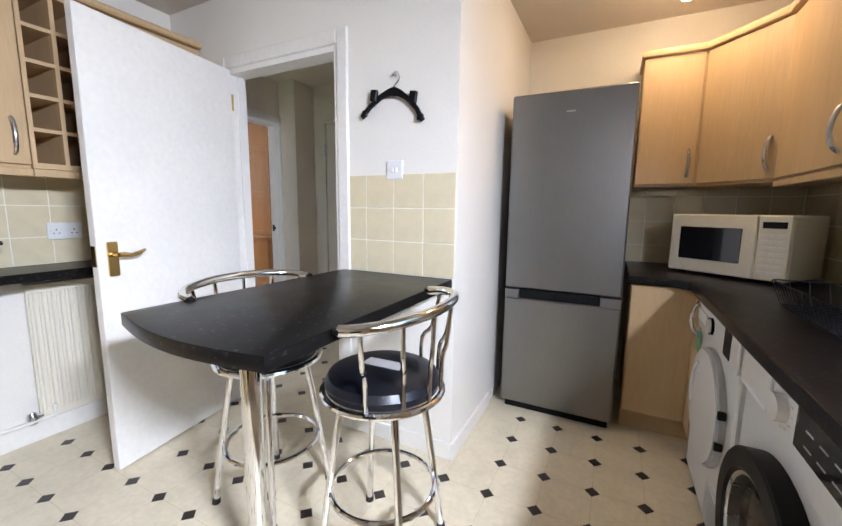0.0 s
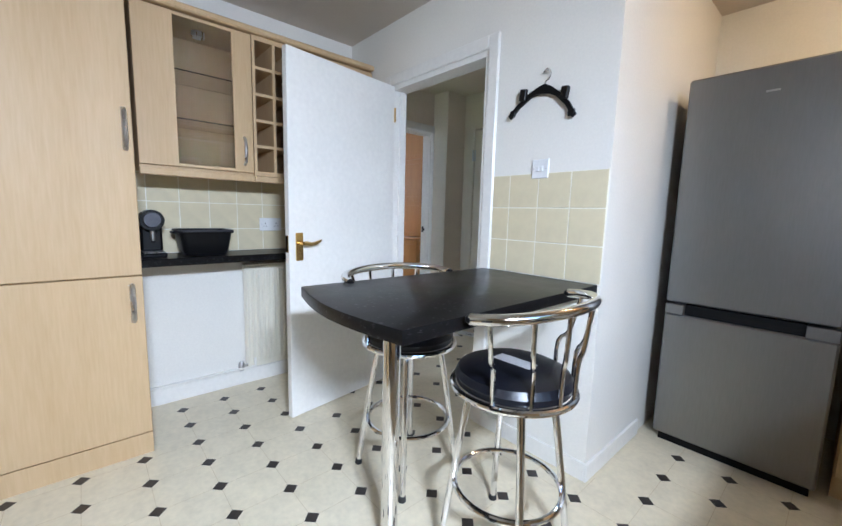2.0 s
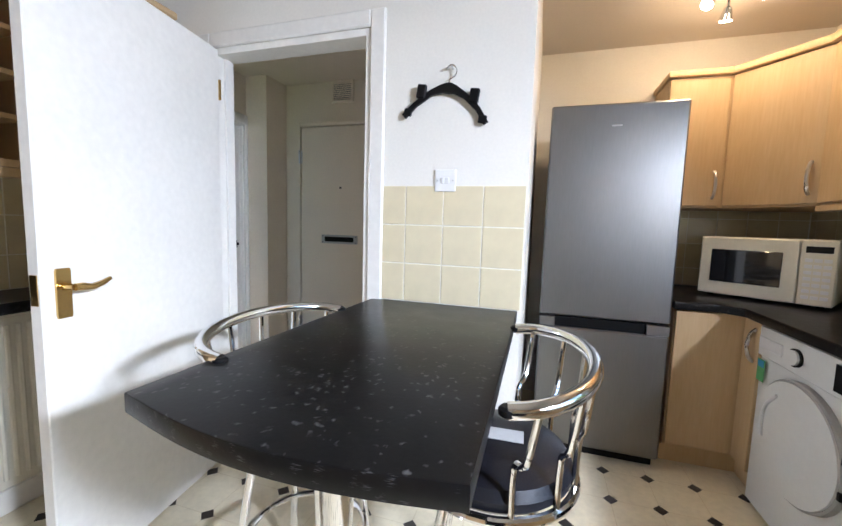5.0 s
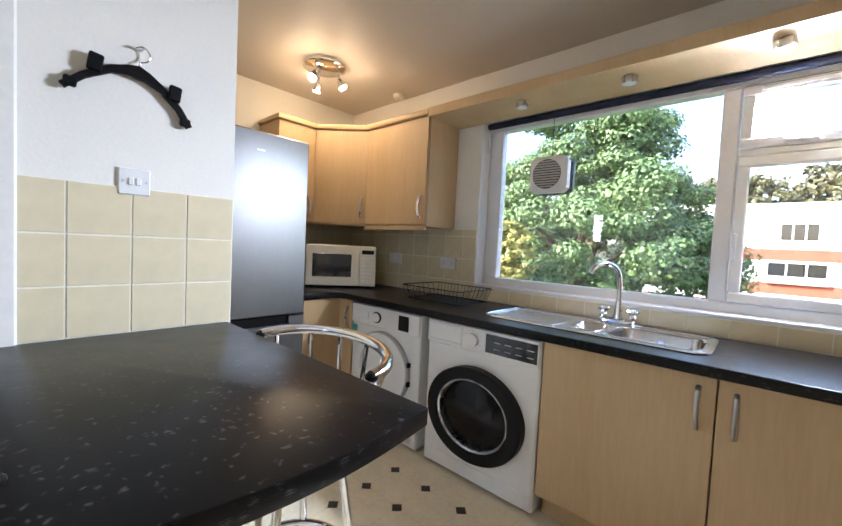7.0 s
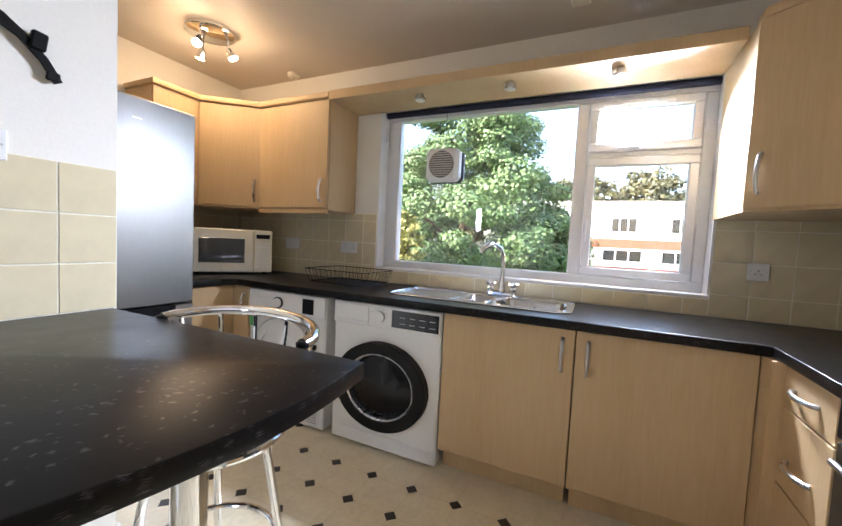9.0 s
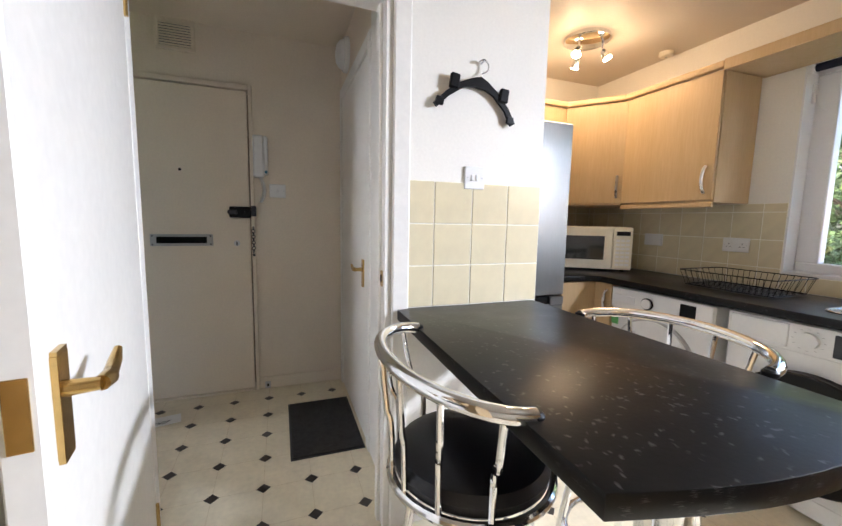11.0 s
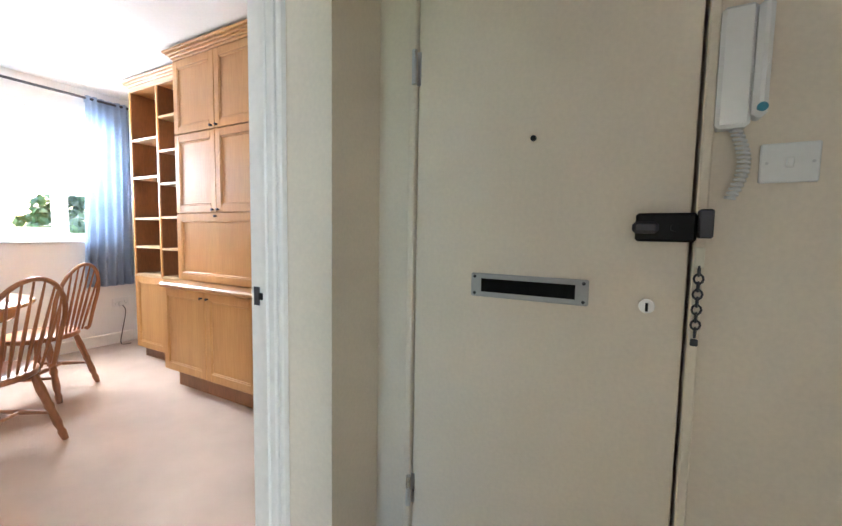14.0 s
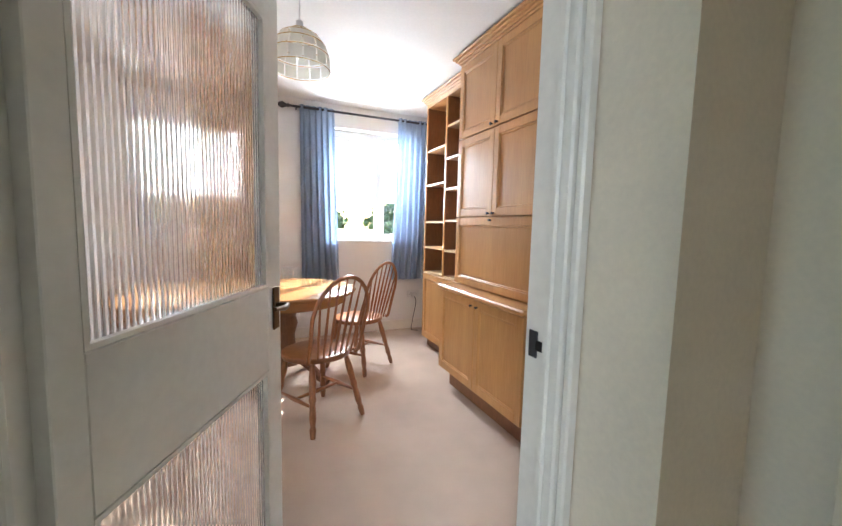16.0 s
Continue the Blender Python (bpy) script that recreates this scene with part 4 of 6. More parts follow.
bm = boxes((-0.203, 0.203, -0.009, 0.009, CB + 0.012, CT - 0.004), bevel=0.0025)
dx, dy = -0.16 + 0.42, -0.138 - 0.18
ang = math.atan2(dy, dx)
bm.transform(Matrix.Translation((-0.29 - 0.008, 0.021 - 0.007, 0)) @ Matrix.Rotation(ang, 4, "Z"))
part("door", bm, MAPLE, u)
nrm = Vector((dy, -dx, 0)).normalized()
hp = Vector((-0.298, 0.014, CB + 0.13)) + Vector((dx, dy, 0)).normalized() * 0.165 + nrm * 0.010
bow_handle(u, hp, (0, 0, 1), nrm)
u = thing("wall_cabinet", (0.885, 1.215, 0), "pale maple wall cabinet above the fridge end", "cabinet", "wall cabinets")
part("body", boxes((-0.17, 0.114, -0.125, 0.16, CB, CT)), MAPLE, u)
part("door", boxes((-0.168, 0.124, -0.145, -0.127, CB + 0.012, CT - 0.004), bevel=0.0025), MAPLE, u)
bow_handle(u, (0.085, -0.145, CB + 0.13), (0, 0, 1), (0, -1, 0))
cor = structure("cornice", prism([(1.245, 0.13), (1.29, 0.13), (1.29, 0.775), (1.035, 1.09), (0.735, 1.09), (0.735, 1.37), (0.70, 1.37), (0.70, 1.045), (1.005, 1.045), (1.245, 0.75)], CT, CT + 0.038, 0.010, 2), MAPLE, "maple cornice along the wall cabinets")
pel = structure("pelmet", boxes((1.262, XR - 0.004, -2.015, 0.128, CT - 0.012, CT + 0.006), (1.245, 1.268, -2.015, 0.128, CT - 0.018, CT + 0.040), bevel=0.003), MAPLE, "maple pelmet board over the window")
for y in (-0.47, -1.02, -1.55):
    sp = thing("downlight", (1.375, y, CT - 0.012), "small round downlight under the pelmet", "downlight", "pelmet downlights")
    part("body", lathe([(0.030, -0.001), (0.034, -0.006), (0.034, -0.030), (0.030, -0.034)], seg=24), STEEL, sp)
    part("lens", lathe([(0.029, -0.034), (0.022, -0.037), (0.004, -0.038)], seg=20), UPVC, sp, "frosted lens")
# south-east corner cupboards
u = thing("corner_wall_cabinet", (1.45, -2.365, 0), "pale maple diagonal corner wall cabinet", "cabinet", "wall cabinets")
part("body", prism([(-0.31, 0.345), (0.145, 0.345), (0.145, -0.385), (-0.60, -0.385), (-0.60, -0.03)], CB, CT), MAPLE, u)
dx, dy = -0.60 + 0.31, -0.03 - 0.345
ln = math.hypot(dx, dy)
bm = boxes((-ln / 2 + 0.004, ln / 2 - 0.004, -0.009, 0.009, CB + 0.012, CT - 0.004), bevel=0.0025)
nrm = Vector((dy, -dx, 0)).normalized()
bm.transform(Matrix.Translation(Vector((-0.455, 0.1575, 0)) + nrm * 0.0105) @ Matrix.Rotation(math.atan2(dy, dx), 4, "Z"))
part("door", bm, MAPLE, u)
bow_handle(u, Vector((-0.455, 0.1575, CB + 0.14)) + nrm * 0.020 - Vector((dx, dy, 0)).normalized() * (ln / 2 - 0.05), (0, 0, 1), nrm)
u = thing("wall_cabinet", (0.545, -2.605, 0), "pale maple wall cabinet on the end wall", "cabinet", "wall cabinets")
part("body", boxes((-0.30, 0.305, -0.15, 0.145, CB, CT)), MAPLE, u)
part("door", boxes((-0.298, 0.303, 0.147, 0.165, CB + 0.012, CT - 0.004), bevel=0.0025), MAPLE, u)
bow_handle(u, (-0.25, 0.165, CB + 0.13), (0, 0, 1), (0, 1, 0))
structure("cornice_south", prism([(1.115, -2.025), (1.19, -2.025), (1.19, -2.045), (0.87, -2.455), (0.245, -2.455), (0.245, -2.41), (0.85, -2.41)], CT, CT + 0.038, 0.006, 2), MAPLE, "maple cornice along the wall cabinets")

# kitchen window
XW = XR + 0.10
win = thing("window_1", (XW, (WY0 + WY1) / 2, WZ0), "white plastic kitchen window, closed", "window")
win["kind"] = "structure"
hw, hh = (WY1 - WY0) / 2, WZ1 - WZ0
ym = -1.385 - (WY0 + WY1) / 2
part("frame", boxes((0, 0.07, -hw, hw, 0, 0.055), (0, 0.07, -hw, hw, hh - 0.06, hh), (0, 0.07, -hw, -hw + 0.06, 0.055, hh - 0.06), (0, 0.07, hw - 0.10, hw, 0.055, hh - 0.06), (0, 0.07, ym - 0.035, ym + 0.035, 0.055, hh - 0.06), (0, 0.07, -hw + 0.06, ym - 0.035, 0.737, 0.767), bevel=0.006), UPVC, win)
for z0, z1 in ((0.058, 0.734), (0.770, hh - 0.063)):
    y0, y1 = -hw + 0.063, ym - 0.038
    s = part("casement", boxes((-0.012, 0.05, y0, y1, z0, z0 + 0.045), (-0.012, 0.05, y0, y1, z1 - 0.045, z1), (-0.012, 0.05, y0, y0 + 0.045, z0 + 0.045, z1 - 0.045), (-0.012, 0.05, y1 - 0.045, y1, z0 + 0.045, z1 - 0.045), bevel=0.005), UPVC, win, "white opening casement")
    p = part("pane", boxes((0.02, 0.026, y0 + 0.044, y1 - 0.044, z0 + 0.044, z1 - 0.044)), GLASS, s)
    p.visible_shadow = False
part("handle", boxes((-0.030, -0.012, ym - 0.060, ym - 0.043, 0.25, 0.38), bevel=0.005), UPVC, win, "white casement handle")
part("stay_handle", boxes((-0.030, -0.012, ym - 0.30, ym - 0.19, 0.775, 0.795), bevel=0.005), UPVC, win, "white casement handle")
part("vent_strip", boxes((-0.02, -0.011, ym - 0.45, ym - 0.10, hh - 0.095, hh - 0.075), bevel=0.003), UPVC, win)
p = part("pane", boxes((0.02, 0.026, ym + 0.034, hw - 0.099, 0.054, hh - 0.059)), GLASS, win)
p.visible_shadow = False
structure("window_sill", boxes((XR - 0.004, XW, WY0 - 0.004, WY1 + 0.004, WZ0 - 0.012, WZ0 + 0.006), bevel=0.003), UPVC, "white window sill")
structure("window_reveal", boxes((XR - 0.003, XW, WY1 - 0.004, WY1 + 0.005, WZ0 + 0.007, WZ1 - 0.002), (XR - 0.003, XW, WY0 - 0.005, WY0 + 0.004, WZ0 + 0.007, WZ1 - 0.002)), UPVC, "white window reveal")
blind = thing("roller_blind", (XW - 0.04, (WY0 + WY1) / 2, WZ1 - 0.03), "dark navy roller blind rolled up at the window head", "blind")
part("roll", rod((0, -hw + 0.01, 0.004), (0, hw - 0.01, 0.004), 0.020, seg=18), material("navy_fabric", (0.012, 0.016, 0.04), 0.8, vary=0.1, bump=0.2), blind)
part("bracket", boxes((-0.02, 0.02, hw - 0.012, hw, -0.03, 0.03), bevel=0.002), UPVC, blind)
fan = thing("extractor_fan", (XW + 0.012, -0.525, 1.695), "white window extractor fan with a round slatted grille", "extractor fan")
part("housing", boxes((-0.085, 0.006, -0.097, 0.097, -0.090, 0.090), bevel=0.022), UPVC, fan)
part("rear_housing", boxes((0.014, 0.075, -0.097, 0.097, -0.090, 0.090), bevel=0.02), DARKGREY, fan)
bm = rod((-0.086, 0, 0), (-0.0885, 0, 0), 0.073, seg=40)
part("grille_plate", bm, DARKGREY, fan)
for k in range(11):
    z = -0.062 + k * 0.0124
    half = math.sqrt(max(0.071 ** 2 - z * z, 0))
    part("grille_slat", boxes((-0.094, -0.0885, -half, half, z - 0.0035, z + 0.0035)), GREYPL, fan)
part("pull_cord", tube([(-0.02, 0.0, 0.090), (-0.018, 0.002, 0.30)], 0.0015, 5), BLACK, fan)
fan.scale = (1.0, 1.22, 1.22)
cordbox = thing("cord_clip", (XW - 0.03, WY1, 1.93), "white blind cord looped on a clip in the window reveal", "blind cord")
part("clip", boxes((-0.012, 0.012, -0.014, 0.0, -0.05, 0.05), bevel=0.003), UPVC, cordbox)
part("cord", tube(smooth_path([(0, -0.010, 0.03), (0.0, -0.03, -0.06), (0.0, -0.07, -0.10), (0.0, -0.10, -0.05)], 6), 0.002, 5), UPVC, cordbox)

# ceiling spotlights
lf = thing("ceiling_spotlight", (0.85, 0.725, H), "chrome ceiling light with lit spotlights", "ceiling light")
part("base", lathe([(0.140, 0.0), (0.140, -0.022), (0.125, -0.030), (0.01, -0.031)], seg=40), CHROME, lf)
for k in range(3):
    a = radians(200 + 120 * k)
    p0 = Vector((0.095 * math.cos(a), 0.095 * math.sin(a), -0.03))
    p1 = p0 + Vector((0.03 * math.cos(a), 0.03 * math.sin(a), -0.095))
    arm = part("spot", rod(p0, p0 + Vector((0, 0, -0.06)), 0.007, seg=10), CHROME, lf)
    part("shade", rod(p0 + Vector((0, 0, -0.058)), p1 + Vector((0, 0, -0.01)), 0.016, 0.030, 18), CHROME, arm)
    part("bulb", rod(p1 + Vector((0, 0, -0.0115)), p1 + Vector((0.004 * math.cos(a), 0.004 * math.sin(a), -0.019)), 0.026, 0.022, 18), BULB, arm, "glowing warm bulb")
    point("spot_light", Vector(lf.location) + p1 + Vector((0.01 * math.cos(a), 0.01 * math.sin(a), -0.05)), 0.48, (1.0, 0.68, 0.36), 0.03)
al = thing("smoke_alarm", (1.50, 0.68, H), "small round white smoke alarm on the ceiling", "smoke alarm")
part("body", lathe([(0.045, 0.0), (0.045, -0.018), (0.036, -0.030), (0.008, -0.032)], seg=28), CREAM, al)
part("button", lathe([(0.008, -0.031), (0.007, -0.035), (0.002, -0.0355)], seg=12), GREYPL, al)

cs = thing("ceiling_switch", (1.27, -1.36, H), "small cream rounded square box on the ceiling", "ceiling switch")
part("base", boxes((-0.05, 0.05, -0.05, 0.05, -0.012, 0.0), bevel=0.003), CREAM, cs)
part("cover", boxes((-0.044, 0.044, -0.044, 0.044, -0.038, -0.012), bevel=0.008), CREAM, cs)

# breakfast bar
def bar_outline():
    pts = [(-0.012, -0.004), (-0.622, -0.004)]
    n = 14
    for k in range(n + 1):
        t = k / n
        x = -0.652 + (-0.010 + 0.652) * t
        pts.append((x, -1.016 - 0.036 * t - 0.046 * math.sin(math.pi * t)))
    return pts


bar = thing("breakfast_bar", (0, 0, 0), "black speckled laminate breakfast bar with a curved end", "table")
part("top", prism(bar_outline(), 0.848, 0.888, 0.003, 2), WORKTOP, bar)
leg = part("leg", rod((-0.30, -0.86, 0.006), (-0.30, -0.86, 0.842), 0.030, seg=28), CHROME, bar, "round chrome leg")
part("foot", lathe([(0.05, 0.0), (0.05, 0.006), (0.034, 0.016)], (-0.30, -0.86, 0)), CHROME, leg)
part("collar", lathe([(0.034, 0.832), (0.055, 0.842), (0.055, 0.848)], (-0.30, -0.86, 0)), CHROME, leg)
part("wall_batten", boxes((-0.60, -0.03, -0.032, -0.003, 0.815, 0.848)), GLOSS, bar)


def stool(name, label):
    """A chrome bar stool, its back towards +x."""
    st = thing(name, (0, 0, 0), label, "bar stool", "stools at the bar")
    part("seat", lathe([(0.175, 0.602), (0.190, 0.618), (0.194, 0.640), (0.182, 0.662), (0.150, 0.676), (0.08, 0.683), (0.01, 0.685)], seg=40), VINYL, st, "black vinyl padded seat")
    part("seat_ring", tube([(0.200 * math.cos(a), 0.200 * math.sin(a), 0.606) for a in [2 * math.pi * k / 44 for k in range(44)]], 0.0115, 10, True), CHROME, st)
    part("swivel", lathe([(0.09, 0.575), (0.09, 0.592), (0.16, 0.600), (0.16, 0.603)], seg=28), DARKGREY, st)
    for k in range(4):
        a = radians(45 + 90 * k)
        d = Vector((math.cos(a), math.sin(a), 0))
        lg = part("leg", tube(smooth_path([d * 0.10 + Vector((0, 0, 0.590)), d * 0.135 + Vector((0, 0, 0.575)), d * 0.165 + Vector((0, 0, 0.42)), d * 0.225 + Vector((0, 0, 0.010))], 4), 0.0125, 12), CHROME, st)
        part("rubber_foot", rod(d * 0.226 + Vector((0, 0, 0)), d * 0.224 + Vector((0, 0, 0.022)), 0.0165, 0.015, 14), RUBBER, lg)
    part("foot_ring", tube([(0.182 * math.cos(a), 0.182 * math.sin(a), 0.245) for a in [2 * math.pi * k / 40 for k in range(40)]], 0.0105, 10, True), CHROME, st)
    rail = [(0.045 + 0.175 * math.cos(a), 0.285 * math.sin(a), 0.910 - 0.022 * (1 - math.cos(a))) for a in [radians(-92 + 184 * k / 22) for k in range(23)]]
    rl = part("back_rail", tube(rail, 0.0165, 14), CHROME, st)
    for i in (0, -1):
        part("end_cap", lathe([(0.012, -0.010), (0.0175, -0.005), (0.0175, 0.005), (0.012, 0.010)], rail[i], 14), BLACK, rl, "black end cap")
    for a in (-74, -42, -14, 14, 42, 74):
        r = radians(a)
        low = Vector((0.197 * math.cos(r), 0.197 * math.sin(r), 0.606))
        top = Vector((0.045 + 0.175 * math.cos(r), 0.285 * math.sin(r), 0.906 - 0.022 * (1 - math.cos(r))))
        mid = low * 1.02 + Vector((0, 0, 0.11))
        part("spindle", tube(smooth_path([low, mid, low.lerp(top, 0.55) + Vector((0, 0, 0.0)), top], 3), 0.0075, 8), CHROME, st)
    return st


s1 = stool("bar_stool", "chrome bar stool with a black padded seat")
s1.matrix_basis = pose(-0.03, -0.555, 0, 0, 0, 2)
part("seat_tape", boxes((-0.065, 0.075, -0.028, 0.028, 0.6855, 0.6875), bevel=0.0008), GREYPL, s1, "strip of grey tape on the seat")
s2 = copy_thing(s1, pose(-0.585, -0.545, 0, 0, 0, 181))
bpy.data.objects.remove([c for c in s2.children if c.name.startswith("seat_tape")][0])
s1["label"] = "chrome bar stool, grey tape strip on its black seat"

# coat hanger on the wall
ch = thing("coat_hanger", (-0.316, -0.012, 1.697), "black plastic clip hanger hanging on the cream wall", "coat hanger")
def flat_bar(pts, half, deep):
    """A flat bar through points in x and z."""
    bm = bmesh.new()
    up, dn = [], []
    for i, (x, z) in enumerate(pts):
        a, b = pts[max(i - 1, 0)], pts[min(i + 1, len(pts) - 1)]
        d = Vector((b[0] - a[0], b[1] - a[1])).normalized()
        h = half[i] if isinstance(half, list) else half
        up.append((x - d.y * h, z + d.x * h))
        dn.append((x + d.y * h, z - d.x * h))
    f = [bm.verts.new((x, -deep, z)) for x, z in up + dn[::-1]]
    b = [bm.verts.new((x, 0, z)) for x, z in up + dn[::-1]]
    n = len(up)
    for i in range(n - 1):
        j = 2 * n - 1 - i
        bm.faces.new((f[i], f[i + 1], f[j - 1], f[j]))
        bm.faces.new((b[i], b[j], b[j - 1], b[i + 1]))
    m = len(f)
    for i in range(m):
        bm.faces.new((f[i], b[i], b[(i + 1) % m], f[(i + 1) % m]))
    bmesh.ops.recalc_face_normals(bm, faces=bm.faces)
    return bm
part("shoulder_bar", flat_bar([(-0.165, -0.085), (-0.125, -0.035), (-0.07, 0.012), (-0.025, 0.032), (0.0, 0.036), (0.025, 0.032), (0.07, 0.012), (0.125, -0.030), (0.165, -0.080)], [0.010, 0.010, 0.011, 0.016, 0.021, 0.016, 0.011, 0.010, 0.010], 0.012), BLACK, ch)
for sx in (-1, 1):
    part("clip", boxes((sx * 0.105 - 0.018, sx * 0.105 + 0.018, -0.022, -0.002, -0.012, 0.040), bevel=0.004), BLACK, ch)
    part("notch", boxes((sx * 0.150 - 0.016, sx * 0.150 + 0.016, -0.014, -0.002, -0.082, -0.052), bevel=0.004), BLACK, ch)
part("hook", tube(smooth_path([(0, -0.008, 0.05), (0, -0.008, 0.068), (0.018, -0.010, 0.082), (0.020, -0.012, 0.104), (0.0, -0.012, 0.120), (-0.020, -0.010, 0.106)], 6), 0.0028, 8), CHROME, ch, "bent chrome wire hook")
part("wall_pin", rod((0.0, 0.012, 0.114), (0.0, -0.016, 0.114), 0.003, seg=8), STEEL, ch)
ch.rotation_euler = (0, radians(8), 0)

# west side: tall cabinet, dresser unit, worktop, radiator
tc = thing("tall_cabinet", (XL, -1.715, 0), "tall pale maple larder cabinet with two doors", "cabinet")
part("body", boxes((0.004, 0.535, -0.297, 0.297, 0.10, 2.20)), MAPLE, tc)
part("plinth", boxes((0.02, 0.545, -0.297, 0.297, 0.0, 0.10)), MAPLE, tc)
part("door", boxes((0.537, 0.556, -0.296, 0.296, 0.860, 2.195), bevel=0.0025), MAPLE, tc)
part("door", boxes((0.537, 0.556, -0.296, 0.296, 0.110, 0.855), bevel=0.0025), MAPLE, tc)
bow_handle(tc, (0.556, 0.268, 1.49), (0, 0, 1), (1, 0, 0), 0.165, 0.011)
bow_handle(tc, (0.556, 0.255, 0.735), (0, 0, 1), (1, 0, 0), 0.165, 0.011)
XF = -1.66
gl = thing("glazed_wall_cabinet", (XF, -1.10, 0), "pale maple wall cabinet with a glass door and glass shelves", "cabinet", "wall cabinets")
part("carcass", boxes((-0.316, -0.020, -0.28, -0.262, 1.36, 2.13), (-0.316, -0.020, 0.242, 0.26, 1.36, 2.13), (-0.316, -0.020, -0.262, 0.242, 1.36, 1.378), (-0.316, -0.020, -0.262, 0.242, 2.112, 2.13), (-0.316, -0.306, -0.262, 0.242, 1.378, 2.112)), MAPLE, gl)
part("door_frame", boxes((-0.018, 0.0, -0.28, -0.112, 1.375, 2.125), (-0.018, 0.0, 0.158, 0.258, 1.375, 2.125), (-0.018, 0.0, -0.112, 0.158, 1.375, 1.392), (-0.018, 0.0, -0.112, 0.158, 2.108, 2.125), bevel=0.002), MAPLE, gl)
p = part("pane", boxes((-0.011, -0.007, -0.114, 0.160, 1.390, 2.110)), GLASS, gl)
for z in (1.62, 1.86):
    p = part("glass_shelf", boxes((-0.30, -0.03, -0.258, 0.238, z, z + 0.006)), GLASS, gl, "clear glass shelf")
bow_handle(gl, (0.0, 0.210, 1.49), (0, 0, 1), (1, 0, 0))
part("cabinet_light", rod((-0.15, 0.03, 2.085), (-0.15, 0.03, 2.112), 0.032, seg=20), STEEL, gl)
part("light_rail", boxes((-0.03, 0.004, -0.28, 0.26, 1.325, 1.358), bevel=0.003), MAPLE, gl)
rk = thing("wine_rack", (XF, -0.715, 0), "pale maple open wine rack unit with square cells", "wine rack")
part("carcass", boxes((-0.316, 0.0, -0.123, -0.107, 1.36, 2.13), (-0.316, 0.0, 0.107, 0.123, 1.36, 2.13), (-0.316, -0.306, -0.107, 0.107, 1.36, 2.13), (-0.306, 0.0, -0.107, 0.107, 1.36, 1.385), (-0.306, 0.0, -0.107, 0.107, 2.105, 2.13)), MAPLE, rk)
part("upright", boxes((-0.30, -0.004, -0.008, 0.008, 1.385, 2.105)), MAPLE, rk)
for k in range(1, 5):
    z = 1.385 + k * 0.144
    part("shelf", boxes((-0.30, -0.003, -0.107, -0.0085, z - 0.008, z + 0.008), (-0.30, -0.003, 0.0085, 0.107, z - 0.008, z + 0.008)), MAPLE, rk)
part("light_rail", boxes((-0.03, 0.004, -0.123, 0.123, 1.325, 1.358), bevel=0.003), MAPLE, rk)
u = thing("wall_cabinet", (XF, -0.33, 0), "pale maple wall cabinet behind the open door", "cabinet", "wall cabinets")
part("body", boxes((-0.316, -0.020, -0.255, 0.30, 1.36, 2.13)), MAPLE, u)
part("door", boxes((-0.019, 0.0, -0.253, 0.298, 1.375, 2.125), bevel=0.0025), MAPLE, u)
bow_handle(u, (0.0, -0.24, 1.50), (0, 0, 1), (1, 0, 0))
structure("cornice_west", boxes((XL, XF + 0.03, -1.412, -0.03, 2.131, 2.165), bevel=0.008), MAPLE, "maple cornice along the wall cabinets")
structure("worktop_west", boxes((XL + 0.004, -1.66, -1.412, -0.02, 0.860, 0.900), bevel=0.005), WORKTOP, "black speckled laminate worktop")
structure("wall_boxing", boxes((XL, -1.925, -1.412, -0.02, 0.0, 0.10), bevel=0.004), GLOSS, "white boxed skirting")
pipe = thing("heating_pipe", (-1.905, -1.41, 0.115), "white painted heating pipe along the skirting", "pipe")
part("pipe", rod((0, 0, 0), (0, 0.62, 0.0), 0.008, seg=10), GLOSS, pipe)
part("riser", rod((0, 0.62, -0.004), (0, 0.62, 0.06), 0.008, seg=10), GLOSS, pipe)
rd = thing("radiator", (XL, -0.50, 0.10), "white ribbed panel radiator under the worktop", "radiator")
part("panel", boxes((0.035, 0.050, -0.34, 0.44, 0.0, 0.70), bevel=0.004), CREAM, rd)
for k in range(22):
    y = -0.322 + k * 0.0352
    part("rib", rod((0.051, y, 0.04), (0.051, y, 0.665), 0.0105, seg=8), CREAM, rd)
part("top_grille", boxes((0.004, 0.058, -0.34, 0.44, 0.70, 0.708), bevel=0.002), CREAM, rd)
part("bracket", boxes((0.0, 0.035, -0.2, -0.17, 0.1, 0.6), (0.0, 0.035, 0.25, 0.28, 0.1, 0.6)), GREYPL, rd)
part("valve", lathe([(0.016, 0.0), (0.020, 0.02), (0.020, 0.045), (0.012, 0.06)], (0.06, -0.375, 0.0), 14), STEEL, rd, "steel radiator valve")
part("valve_tail", rod((0.06, -0.375, 0.03), (0.06, -0.335, 0.03), 0.009, seg=10), STEEL, rd)
plate("double_socket", (XL + 0.010, -0.645, 1.068), "x+", "white double socket on cream tiles", "socket", 0.146, 0.086, "socket", 2)
plate("double_socket", (XR - 0.010, 0.17, 1.105), "x-", "white double socket on cream tiles", "socket", 0.146, 0.086, "socket", 2)
plate("switched_spur", (XR - 0.010, 0.72, 1.108), "x-", "white switched fused spur on cream tiles", "socket", 0.146, 0.086, "switch", 1)
plate("single_socket", (XR - 0.010, -2.215, 1.108), "x-", "white single socket on cream tiles", "socket", 0.086, 0.086, "socket", 1)
